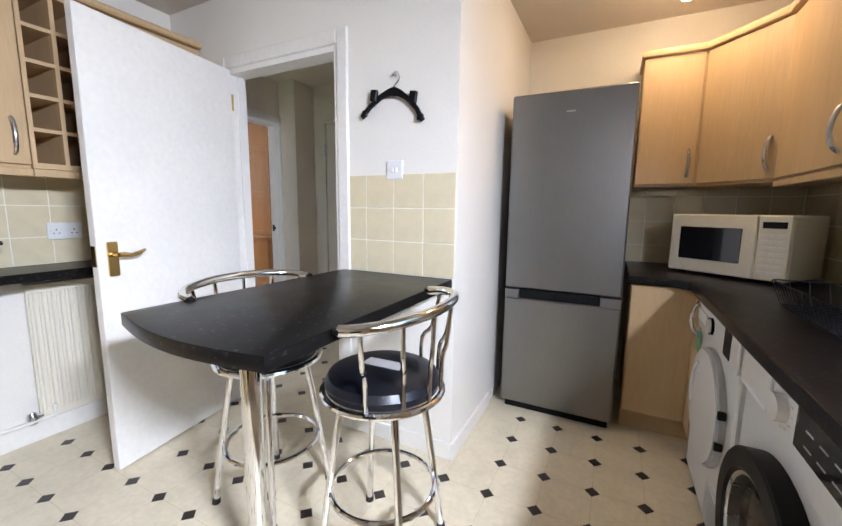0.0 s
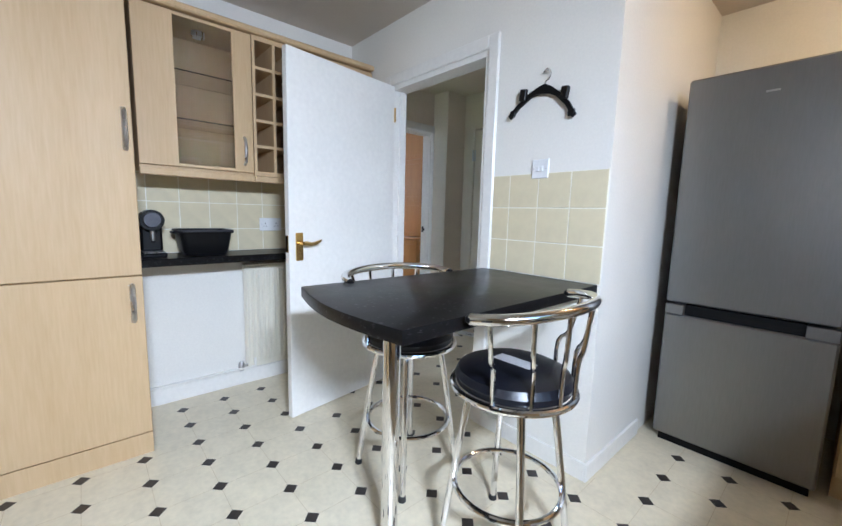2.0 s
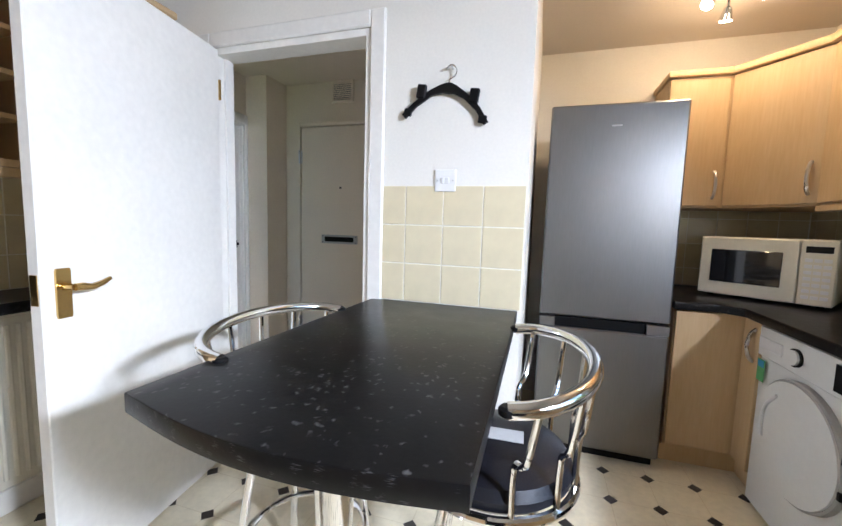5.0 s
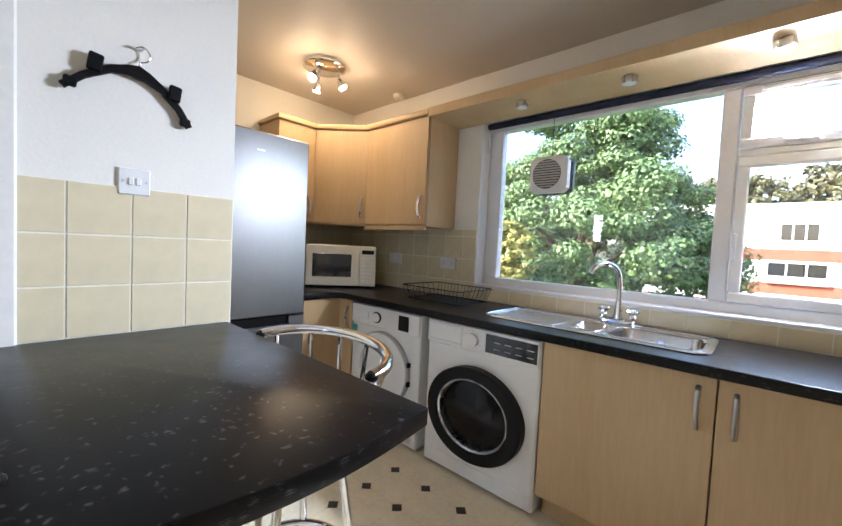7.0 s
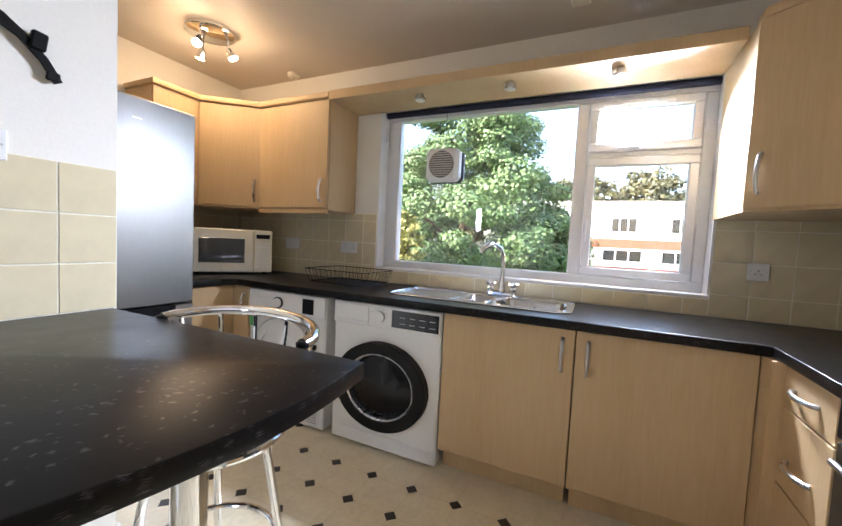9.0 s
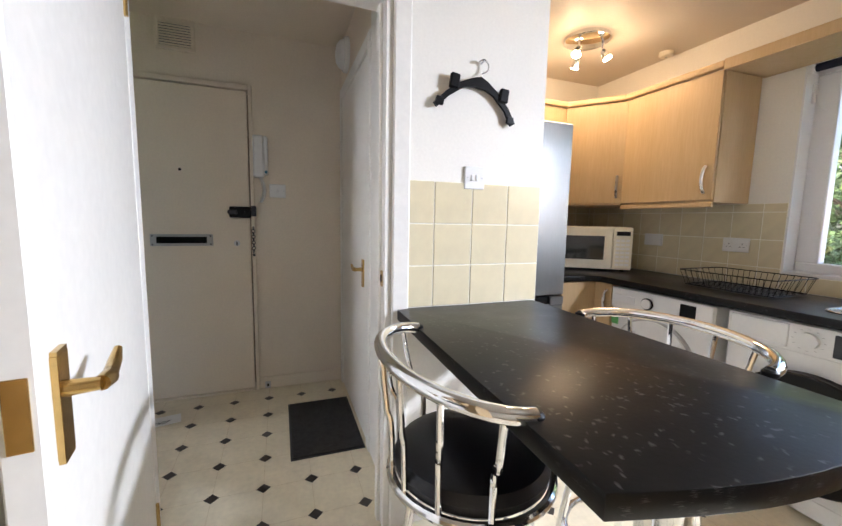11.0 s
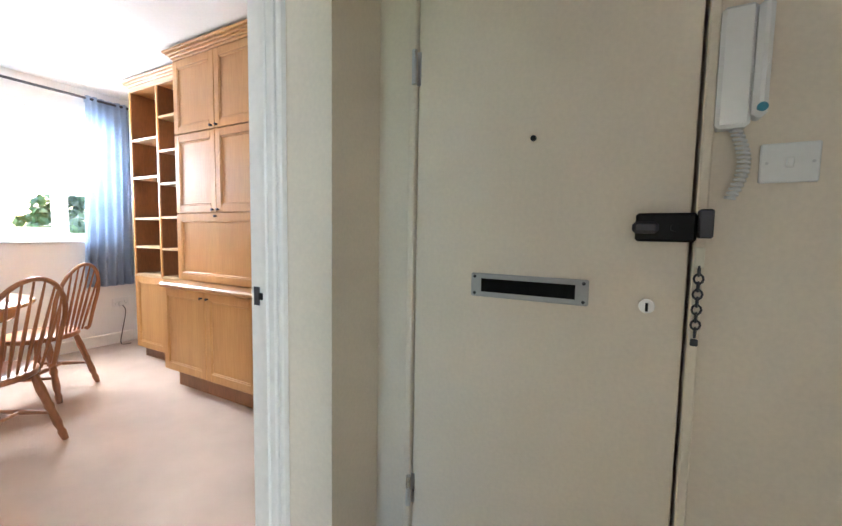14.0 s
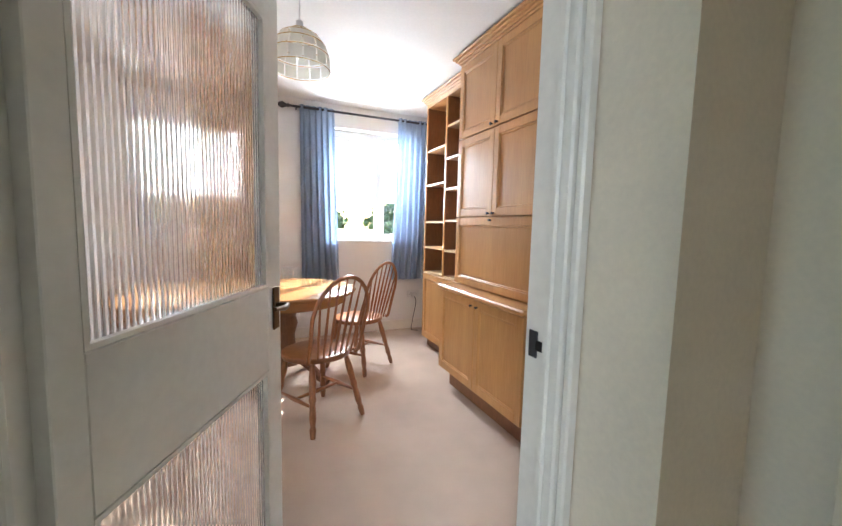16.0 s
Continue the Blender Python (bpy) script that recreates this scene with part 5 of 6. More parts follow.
plate("single_socket", (0.85, YS + 0.010, 1.108), "y+", "white single socket on cream tiles", "socket", 0.086, 0.086, "socket", 1)
cm = thing("coffee_machine", (-1.84, -1.33, 0.900), "black capsule coffee machine with a dark grey front", "coffee machine")
part("base", boxes((-0.07, 0.10, -0.055, 0.055, 0.0, 0.022), bevel=0.006), BLACK, cm)
part("column", boxes((-0.07, 0.0, -0.05, 0.05, 0.022, 0.20), bevel=0.012), BLACK, cm)
bm = rod((-0.06, 0, 0.195), (0.065, 0, 0.195), 0.055, seg=28)
part("head", bm, BLACK, cm)
part("lever_disc", rod((0.064, 0, 0.197), (0.074, 0, 0.197), 0.042, 0.038, 28), DARKGREY, cm, "dark grey round lever front")
part("spout", rod((0.04, 0, 0.14), (0.04, 0, 0.085), 0.012, 0.009, 12), STEEL, cm)
part("drip_tray", boxes((0.0, 0.095, -0.048, 0.048, 0.0225, 0.030), bevel=0.003), STEEL, cm)
tub = thing("washing_up_bowl", (-1.83, -1.085, 0.900), "black plastic washing-up bowl on the worktop", "bowl")
def tub_mesh():
    bm = bmesh.new()
    rings = []
    for hx, hy, z in ((0.098, 0.13, 0.0), (0.112, 0.148, 0.03), (0.124, 0.168, 0.13), (0.132, 0.178, 0.14), (0.132, 0.178, 0.147), (0.120, 0.163, 0.147), (0.108, 0.145, 0.035), (0.095, 0.128, 0.008)):
        rings.append([bm.verts.new((x, y, z)) for x, y in rounded(-hx, hx, -hy, hy, 0.04)])
    for a, b in zip(rings, rings[1:]):
        n = len(a)
        for k in range(n):
            bm.faces.new((a[k], a[(k + 1) % n], b[(k + 1) % n], b[k]))
    bm.faces.new(rings[0][::-1])
    bm.faces.new(rings[-1])
    bmesh.ops.recalc_face_normals(bm, faces=bm.faces)
    return bm
tub.scale = (0.9, 0.78, 0.95)
part("bowl", tub_mesh(), BLACK, tub)
part("rim", tube([(x, y, 0.146) for x, y in rounded(-0.132, 0.132, -0.178, 0.178, 0.045)], 0.006, 8, True), DARKGREY, tub)
for sy in (-1, 1):
    part("handle", boxes((-0.05, 0.05, sy * 0.185 - 0.016, sy * 0.185 + 0.016, 0.128, 0.142), bevel=0.005), BLACK, tub)
structure("skirting_recess", boxes((0.0, 0.014, -0.014, 0.60, 0, 0.085), (-0.61, 0.0, -0.014, 0.0, 0, 0.085), bevel=0.003), GLOSS, "white skirting board")

# ---- dining room ----
def panel_door(parent, x0, x1, y, z0, z1, knob=None, name="door"):
    """A framed oak door whose face looks towards -y."""
    r = 0.055
    d = part(name, boxes((x0 + 0.002, x0 + r, y, y + 0.020, z0, z1), (x1 - r, x1 - 0.002, y, y + 0.020, z0, z1), (x0 + r, x1 - r, y, y + 0.020, z0, z0 + r), (x0 + r, x1 - r, y, y + 0.020, z1 - r, z1), bevel=0.002), OAK, parent)
    part("panel", boxes((x0 + r - 0.004, x1 - r + 0.004, y + 0.010, y + 0.016, z0 + r - 0.004, z1 - r + 0.004)), OAK, d)
    part("moulding", boxes((x0 + r, x0 + r + 0.012, y + 0.003, y + 0.012, z0 + r, z1 - r), (x1 - r - 0.012, x1 - r, y + 0.003, y + 0.012, z0 + r, z1 - r), (x0 + r + 0.012, x1 - r - 0.012, y + 0.003, y + 0.012, z0 + r, z0 + r + 0.012), (x0 + r + 0.012, x1 - r - 0.012, y + 0.003, y + 0.012, z1 - r - 0.012, z1 - r), bevel=0.003), OAK, d)
    if knob:
        part("knob", rod((knob[0], y, knob[1]), (knob[0], y - 0.020, knob[1]), 0.005, 0.009, 12), DARKGREY, d, "small dark metal knob")
    return d


def crown(x0, x1, y, z, side_left=True):
    rows = []
    for k, (o, h) in enumerate(((0.0, 0.0), (0.012, 0.018), (0.030, 0.034), (0.048, 0.052))):
        rows.append((x0 - o, x1 + o, y - o, DY1 - 0.004, z + h, z + h + 0.017))
    return boxes(*rows, bevel=0.003)


dc = thing("wall_unit", (-3.95, 2.26, 0), "golden oak wall unit with panelled doors and a drop flap", "cabinet")
part("upper_body", boxes((-0.49, 0.49, -0.198, 0.250, 0.832, 2.485)), OAK, dc)
part("lower_body", boxes((-0.49, 0.55, -0.318, 0.250, 0.150, 0.790)), OAK, dc)
part("plinth", boxes((-0.46, 0.52, -0.25, 0.245, 0.004, 0.150)), OAKDARK, dc)
part("ledge", boxes((-0.505, 0.565, -0.362, 0.250, 0.792, 0.828), bevel=0.010), OAK, dc)
for x0, x1, kx in ((-0.49, 0.0, -0.03), (0.0, 0.49, 0.03)):
    panel_door(dc, x0, x1, -0.220, 1.945, 2.482, (kx, 1.965))
    panel_door(dc, x0, x1, -0.220, 1.352, 1.938, (kx, 1.372))
panel_door(dc, -0.49, 0.49, -0.220, 0.836, 1.345, (0.0, 1.325), "flap")
for x0, x1, kx in ((-0.49, 0.03, -0.005), (0.03, 0.55, 0.065)):
    panel_door(dc, x0, x1, -0.340, 0.160, 0.786, (kx, 0.745))
bm = crown(-0.49, 0.49, -0.222, 2.487)
bm.transform(Matrix.Translation((0, 0, 0)))
for v in bm.verts:
    if v.co.y > 1.0:
        v.co.y = 0.250
part("crown", bm, OAK, dc, "moulded oak cornice")

sh = thing("bookcase", (-4.94, 2.36, 0), "golden oak bookcase with empty open shelves", "bookcase")
part("frame", boxes((-0.49, -0.468, -0.16, 0.15, 0.80, 2.485), (-0.055, -0.030, -0.16, 0.15, 0.80, 2.485), (0.455, 0.478, -0.16, 0.15, 0.80, 2.485), (-0.468, -0.055, -0.16, 0.15, 2.46, 2.485), (-0.03, 0.455, -0.16, 0.15, 2.46, 2.485), bevel=0.002), OAK, sh)
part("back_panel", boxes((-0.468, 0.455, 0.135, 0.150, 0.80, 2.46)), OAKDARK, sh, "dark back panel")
# shade on the uprights' inner faces, put in as thin dark sheets
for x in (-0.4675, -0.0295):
    part("side_shade", boxes((x, x + 0.004, -0.15, 0.134, 0.80, 2.46)), OAKDARK, sh, "thin dark sheet for the shade on the shelf side")
PALE = material("pale_oak_edge", (0.62, 0.44, 0.25), 0.4, vary=0.08, scale=4, grain=40, bump=0.03)
for z in (0.80, 1.06, 1.32, 1.69, 2.03):
    part("shelf", boxes((-0.467, -0.056, -0.155, 0.134, z - 0.010, z + 0.010)), PALE, sh)
for z in (0.80, 1.05, 1.33, 1.62, 1.90, 2.19):
    part("shelf", boxes((-0.029, 0.454, -0.155, 0.134, z - 0.010, z + 0.010)), PALE, sh)
part("base_body", boxes((-0.49, 0.478, -0.14, 0.15, 0.10, 0.788)), OAK, sh)
part("plinth", boxes((-0.47, 0.478, -0.10, 0.15, 0.004, 0.10)), OAKDARK, sh)
panel_door(sh, -0.49, -0.005, -0.162, 0.11, 0.786, (-0.04, 0.74))
panel_door(sh, -0.005, 0.478, -0.162, 0.11, 0.786, (0.03, 0.74))
for z in (0.80, 1.06, 1.32, 1.88):
    part("end_shelf", prism([(-0.49, 0.15), (-0.49, -0.155), (-0.56, -0.13), (-0.63, -0.02), (-0.65, 0.15)], z - 0.010, z + 0.010), PALE, sh)
rows = []
for o, h in ((0.0, 0.0), (0.012, 0.018), (0.030, 0.034), (0.048, 0.052)):
    rows.append((-0.49 - o, 0.448, -0.162 - o, 0.15, 2.487 + h, 2.487 + h + 0.017))
part("crown", boxes(*rows, bevel=0.003), OAK, sh, "moulded oak cornice")

# table and chairs
tb = thing("dining_table", (-4.98, 0.80, 0.004), "round polished oak pedestal dining table", "table")
part("top", lathe([(0.52, 0.715), (0.545, 0.722), (0.552, 0.735), (0.545, 0.746), (0.53, 0.750), (0.01, 0.7505)], seg=64), TABLEWOOD, tb)
part("apron", lathe([(0.46, 0.64), (0.47, 0.65), (0.47, 0.714), (0.44, 0.714)], seg=48), TABLEWOOD, tb)
part("pedestal", lathe([(0.10, 0.12), (0.115, 0.18), (0.07, 0.26), (0.06, 0.36), (0.085, 0.46), (0.07, 0.52), (0.10, 0.60), (0.14, 0.64)], seg=32), OAKDARK, tb)
for k in range(4):
    a = radians(45 + 90 * k)
    d = Vector((math.cos(a), math.sin(a), 0))
    part("foot", tube(smooth_path([d * 0.06 + Vector((0, 0, 0.20)), d * 0.20 + Vector((0, 0, 0.15)), d * 0.32 + Vector((0, 0, 0.06)), d * 0.40 + Vector((0, 0, 0.028))], 4), [0.040] * 5 + [0.034] * 5 + [0.028] * 3, 10), OAKDARK, tb)

CHAIRWOOD = material("chair_oak", (0.34, 0.13, 0.045), 0.3, vary=0.15, scale=6, grain=50, bump=0.03, coat=0.3, stretch=(2, 2, 0.5))


def turned(p0, p1, rows, seg=12):
    """A turned leg from p0 to p1: rows of share along it and radius."""
    p0, p1 = Vector(p0), Vector(p1)
    return tube([p0.lerp(p1, t) for t, _ in rows], [r for _, r in rows], seg)


def windsor(label):
    """A hoop-back spindle chair; its back stands at -y."""
    c = thing("dining_chair", (0, 0, 0), label, "chair", "chairs round the dining table")
    out = []
    for k in range(36):
        a = 2 * math.pi * k / 36
        w = 0.225 + 0.012 * math.sin(a)
        out.append((w * math.cos(a), 0.215 * math.sin(a) * (1.0 if math.sin(a) > 0 else 0.94)))
    part("seat", prism(out, 0.420, 0.455, 0.010, 3), CHAIRWOOD, c, "saddle-shaped wooden seat")
    prof = [(0, 0.013), (0.08, 0.017), (0.25, 0.023), (0.45, 0.019), (0.5, 0.024), (0.55, 0.018), (0.75, 0.022), (0.84, 0.015), (0.88, 0.021), (1.0, 0.015)]
    tops = [(-0.14, 0.13), (0.14, 0.13), (-0.13, -0.12), (0.13, -0.12)]
    feet = [(-0.20, 0.20), (0.20, 0.20), (-0.20, -0.22), (0.20, -0.22)]
    for (a, b), (p, q) in zip(tops, feet):
        part("leg", turned((a, b, 0.425), (p, q, 0.0), prof), CHAIRWOOD, c)
    for sx in (-1, 1):
        part("stretcher", turned((sx * 0.175, 0.17, 0.17), (sx * 0.172, -0.175, 0.17), [(0, 0.008), (0.25, 0.011), (0.5, 0.016), (0.75, 0.011), (1, 0.008)]), CHAIRWOOD, c)
    part("stretcher", turned((-0.172, 0.0, 0.17), (0.172, 0.0, 0.17), [(0, 0.008), (0.25, 0.011), (0.5, 0.016), (0.75, 0.011), (1, 0.008)]), CHAIRWOOD, c)
    hoop = []
    for k in range(29):
        a = radians(-14 + 208 * k / 28)
        s = max(math.sin(a), -0.25)
        x = 0.215 * math.cos(a) * (1.0 if s > 0 else 0.96)
        z = 0.70 + 0.255 * s if s > 0 else 0.70 + 1.05 * s
        hoop.append((x, -0.175 - 0.115 * (z - 0.44) / 0.5, z))
    hoop = [(0.180, -0.165, 0.445)] + hoop + [(-0.180, -0.165, 0.445)]
    part("hoop", tube(smooth_path(hoop, 2), 0.0125, 10), CHAIRWOOD, c, "bent wooden hoop back")
    for k in range(7):
        f = (k - 3) / 3.6
        x1 = f * 0.215
        zt = 0.70 + 0.255 * math.sqrt(max(1 - f * f, 0.02)) - 0.006
        x0 = f * 0.155
        part("spindle", turned((x0, -0.172, 0.445), (x1, -0.175 - 0.115 * (zt - 0.44) / 0.5, zt), [(0, 0.006), (0.35, 0.0095), (0.7, 0.007), (1, 0.005)], 8), CHAIRWOOD, c)
    return c


c1 = windsor("brown wooden hoop-back spindle chair at the table")
c1.matrix_basis = pose(-4.25, 0.94, 0.004, 0, 0, 119)
copy_thing(c1, pose(-5.06, 1.42, 0.004, 0, 0, 128))
copy_thing(c1, pose(-5.62, 0.55, 0.004, 0, 0, -70))

# pendant shade of small shell panes
pl = thing("pendant_lamp", (-3.86, 0.80, DHH), "domed pendant lamp with small capiz shell panes", "pendant lamp")
part("ceiling_rose", lathe([(0.045, 0.0), (0.045, -0.015), (0.025, -0.030), (0.006, -0.032)], seg=24), UPVC, pl)
part("flex", rod((0, 0, -0.03), (0, 0, -0.30), 0.003, seg=8), UPVC, pl)
part("lampholder", rod((0, 0, -0.30), (0, 0, -0.36), 0.018, seg=16), UPVC, pl)
SHELL = material("capiz_shell", (0.80, 0.78, 0.72), 0.35, vary=0.05, scale=20, grain=60, bump=0.05)
nt = SHELL.node_tree
tr = nt.nodes.new("ShaderNodeBsdfTranslucent")
tr.inputs["Color"].default_value = (0.9, 0.88, 0.82, 1)
mx = nt.nodes.new("ShaderNodeMixShader")
mx.inputs[0].default_value = 0.5
nt.links.new(nt.nodes["Principled BSDF"].outputs[0], mx.inputs[1])
nt.links.new(tr.outputs[0], mx.inputs[2])
nt.links.new(mx.outputs[0], nt.nodes["Material Output"].inputs[0])
def dome(t):
    return 0.150 * math.sin(t), -0.335 - 0.165 * (1 - math.cos(t)) - 0.055 * max(0, (t - 1.2))
rings = [0.35, 0.68, 1.0, 1.30, 1.62]
for i in range(len(rings) - 1):
    n = (8, 12, 14, 14)[i]
    for k in range(n):
        bm = bmesh.new()
        a0, a1 = 2 * math.pi * (k + 0.06) / n, 2 * math.pi * (k + 0.94) / n
        t0, t1 = rings[i] + 0.03, rings[i + 1] - 0.03
        vs = []
        for t, a in ((t0, a0), (t0, a1), (t1, a1), (t1, a0)):
            r, z = dome(t)
            vs.append((r * math.cos(a), r * math.sin(a), z))
        inner = [bm.verts.new(v) for v in vs]
        outer = [bm.verts.new((x * 1.012, y * 1.012, z)) for x, y, z in vs]
        bm.faces.new(inner[::-1])
        bm.faces.new(outer)
        for j in range(4):
            bm.faces.new((inner[j], inner[(j + 1) % 4], outer[(j + 1) % 4], outer[j]))
        part("shell_pane", bm, SHELL, pl)
for t in rings:
    r, z = dome(t)
    part("hoop_wire", tube([(r * math.cos(a), r * math.sin(a), z) for a in [2 * math.pi * k / 28 for k in range(28)]], 0.0022, 5, True), BRASS, pl)

# dining window and curtains
dw = thing("window_2", (DX - 0.13, (DW[0] + DW[1]) / 2, DW[2]), "white plastic dining room window, closed", "window")
dw["kind"] = "structure"
hw2, hh2 = (DW[1] - DW[0]) / 2, DW[3] - DW[2]
part("frame", boxes((-0.06, 0, -hw2, hw2, 0, 0.07), (-0.06, 0, -hw2, hw2, hh2 - 0.07, hh2), (-0.06, 0, -hw2, -hw2 + 0.06, 0.07, hh2 - 0.07), (-0.06, 0, hw2 - 0.06, hw2, 0.07, hh2 - 0.07), (-0.06, 0, 0.10, 0.165, 0.07, hh2 - 0.07), bevel=0.006), UPVC, dw)
part("casement", boxes((-0.05, 0.010, -hw2 + 0.062, 0.098, 0.072, 0.122), (-0.05, 0.010, -hw2 + 0.062, 0.098, hh2 - 0.122, hh2 - 0.072), (-0.05, 0.010, -hw2 + 0.062, -hw2 + 0.112, 0.122, hh2 - 0.122), (-0.05, 0.010, 0.048, 0.098, 0.122, hh2 - 0.122), bevel=0.005), UPVC, dw)
for y0, y1, e in ((-hw2 + 0.111, 0.049, 0.121), (0.164, hw2 - 0.059, 0.069)):
    p = part("pane", boxes((-0.03, -0.024, y0, y1, e, hh2 - e)), GLASS, dw)
    p.visible_shadow = False
structure("window_sill_dining", boxes((DX - 0.13, DX + 0.03, DW[0] - 0.02, DW[1] + 0.02, DW[2] - 0.022, DW[2] - 0.002), bevel=0.004), UPVC, "white window sill")
rail = thing("curtain_pole", (DX + 0.09, 1.66, 2.475), "dark metal curtain pole with a spear finial", "curtain pole")
part("pole", rod((0, -0.76, 0), (0, 0.80, 0), 0.012, seg=14), DARKGREY, rail)
bm = lathe([(0.012, 0.0), (0.022, 0.012), (0.014, 0.024), (0.034, 0.07), (0.022, 0.10), (0.004, 0.12)], seg=18)
bm.transform(Matrix.Translation((0, -0.75, 0)) @ Matrix.Rotation(radians(90), 4, "X"))
part("finial", bm, DARKGREY, rail)
for y in (-0.68, 0.78):
    part("bracket", boxes((-0.09, 0.006, y - 0.008, y + 0.008, -0.012, 0.012), bevel=0.002), DARKGREY, rail)


def curtain(y0, y1, y0b, y1b, z0, z1, folds, seed):
    rnd = random.Random(seed)
    ph = [rnd.uniform(0, 6.28) for _ in range(4)]
    bm = bmesh.new()
    nx, nz = folds * 10, 16
    grid = []
    for j in range(nz + 1):
        t = j / nz
        row = []
        for i in range(nx + 1):
            s = i / nx
            wob = 0.12 * math.sin(3 * s + ph[0] + 2 * t)
            y = (y0 + (y1 - y0) * s) * (1 - t) + (y0b + (y1b - y0b) * s) * t
            x = 0.030 * math.sin(2 * math.pi * folds * (s + wob * 0.12 * t) + ph[1]) * (0.55 + 0.45 * math.sin(5 * s + ph[2]) ** 2) * (0.6 + 0.6 * t) + 0.012 * math.sin(9 * s + 3 * t + ph[3])
            row.append(bm.verts.new((x, y, z1 + (z0 - z1) * t)))
        grid.append(row)
    for a, b in zip(grid, grid[1:]):
        for i in range(nx):
            bm.faces.new((a[i], a[i + 1], b[i + 1], b[i]))
    bmesh.ops.solidify(bm, geom=bm.faces[:], thickness=0.003)
    return bm


for base_y, args, word in ((1.21, (-0.20, 0.16, -0.18, 0.22, -1.84, 0.025, 6, 1), "gathered beside the window"), (2.27, (-0.17, 0.20, -0.24, 0.20, -1.84, 0.025, 6, 2), "hanging beside the bookcase")):
    cu = thing("curtain", (DX + 0.09, base_y, 2.475), "blue-grey fabric curtain " + word, "curtain", "dining room curtains")
    part("cloth", curtain(*args), CURTAIN, cu)
    part("heading_tape", boxes((-0.028, -0.018, args[0], args[1], -0.035, 0.02)), CURTAIN, cu)
structure("skirting_dining", boxes((DX, DX + 0.016, DY0, DY1, 0.004, 0.12), bevel=0.004), GLOSS, "white skirting board")
r2 = thing("radiator", (DX, 0.62, 0.15), "white ribbed radiator under the dining room window", "radiator")
part("panel", boxes((0.035, 0.055, -0.55, 0.38, 0.0, 0.66), bevel=0.004), UPVC, r2)
for k in range(24):
    part("rib", rod((0.056, -0.525 + k * 0.0382, 0.03), (0.056, -0.525 + k * 0.0382, 0.63), 0.011, seg=8), UPVC, r2)
part("bracket", boxes((0.0, 0.035, -0.4, -0.37, 0.1, 0.6), (0.0, 0.035, 0.2, 0.23, 0.1, 0.6)), GREYPL, r2)
plate("double_socket", (DX, 2.36, 0.44), "x+", "white double socket on the dining room wall", "socket", 0.146, 0.086, "socket", 2)
wire = thing("mains_cable", (DX + 0.05, 2.36, 0.40), "black mains cable hanging from the socket", "cable")
part("flex", tube(smooth_path([(-0.035, 0, 0.02), (0.03, 0.01, -0.05), (0.02, -0.02, -0.25), (0.05, -0.05, -0.385), (0.10, 0.02, -0.39)], 6), 0.004, 6), BLACK, wire)
part("plug", boxes((-0.040, -0.012, -0.025, 0.025, 0.0, 0.05), bevel=0.006), WHITE, wire)

# ---- outside ----
structure("ground", boxes((-400, 400, -400, 400, -3.3, -3.2)), GRASS, "grass ground outside")
structure("road", boxes((14.0, 19.5, -60, 60, -3.2, -3.185)), material("asphalt", (0.06, 0.06, 0.06), 0.9, vary=0.15, scale=2, grain=40, bump=0.4), "grey asphalt service road")


def leaf_crown(center, radii, count, size, seed, squash=0.0):
    """Many small leaf blades on uneven clumps."""
    rnd = random.Random(seed)
    clumps = []
    for _ in range(230):
        a, u = rnd.uniform(0, 2 * math.pi), rnd.uniform(-1, 1)
        w = math.sqrt(1 - u * u)
        k = rnd.uniform(0.6, 1.03)
        clumps.append((Vector((center[0] + radii[0] * k * w * math.cos(a) * (1 - squash * max(u, 0)), center[1] + radii[1] * k * w * math.sin(a) * (1 - squash * max(u, 0)), center[2] + radii[2] * k * u)), rnd.uniform(0.16, 0.30) * radii[0] * 0.8))
    verts, faces = [], []
    for i in range(count):
        c, r = clumps[rnd.randrange(len(clumps))]
        d = Vector((rnd.gauss(0, 1), rnd.gauss(0, 1), rnd.gauss(0, 1)))
        d.normalize()
        p = c + Vector((d.x, d.y, d.z * 0.6)) * r * rnd.uniform(0.6, 1.08)
        n = (d + Vector((rnd.gauss(0, 0.5), rnd.gauss(0, 0.5), 0.4 + rnd.gauss(0, 0.4)))).normalized()
        s = n.orthogonal().normalized()
        s.rotate(Matrix.Rotation(rnd.uniform(0, 6.28), 3, n))
        t = n.cross(s)
        l, w = size * rnd.uniform(0.7, 1.3), size * rnd.uniform(0.35, 0.6)
        b = len(verts)
        verts += [p - s * l * 0.5, p + t * w - n * 0.1 * l, p + s * l * 0.5, p - t * w - n * 0.1 * l]
        faces.append((b, b + 1, b + 2, b + 3))
    return verts, faces


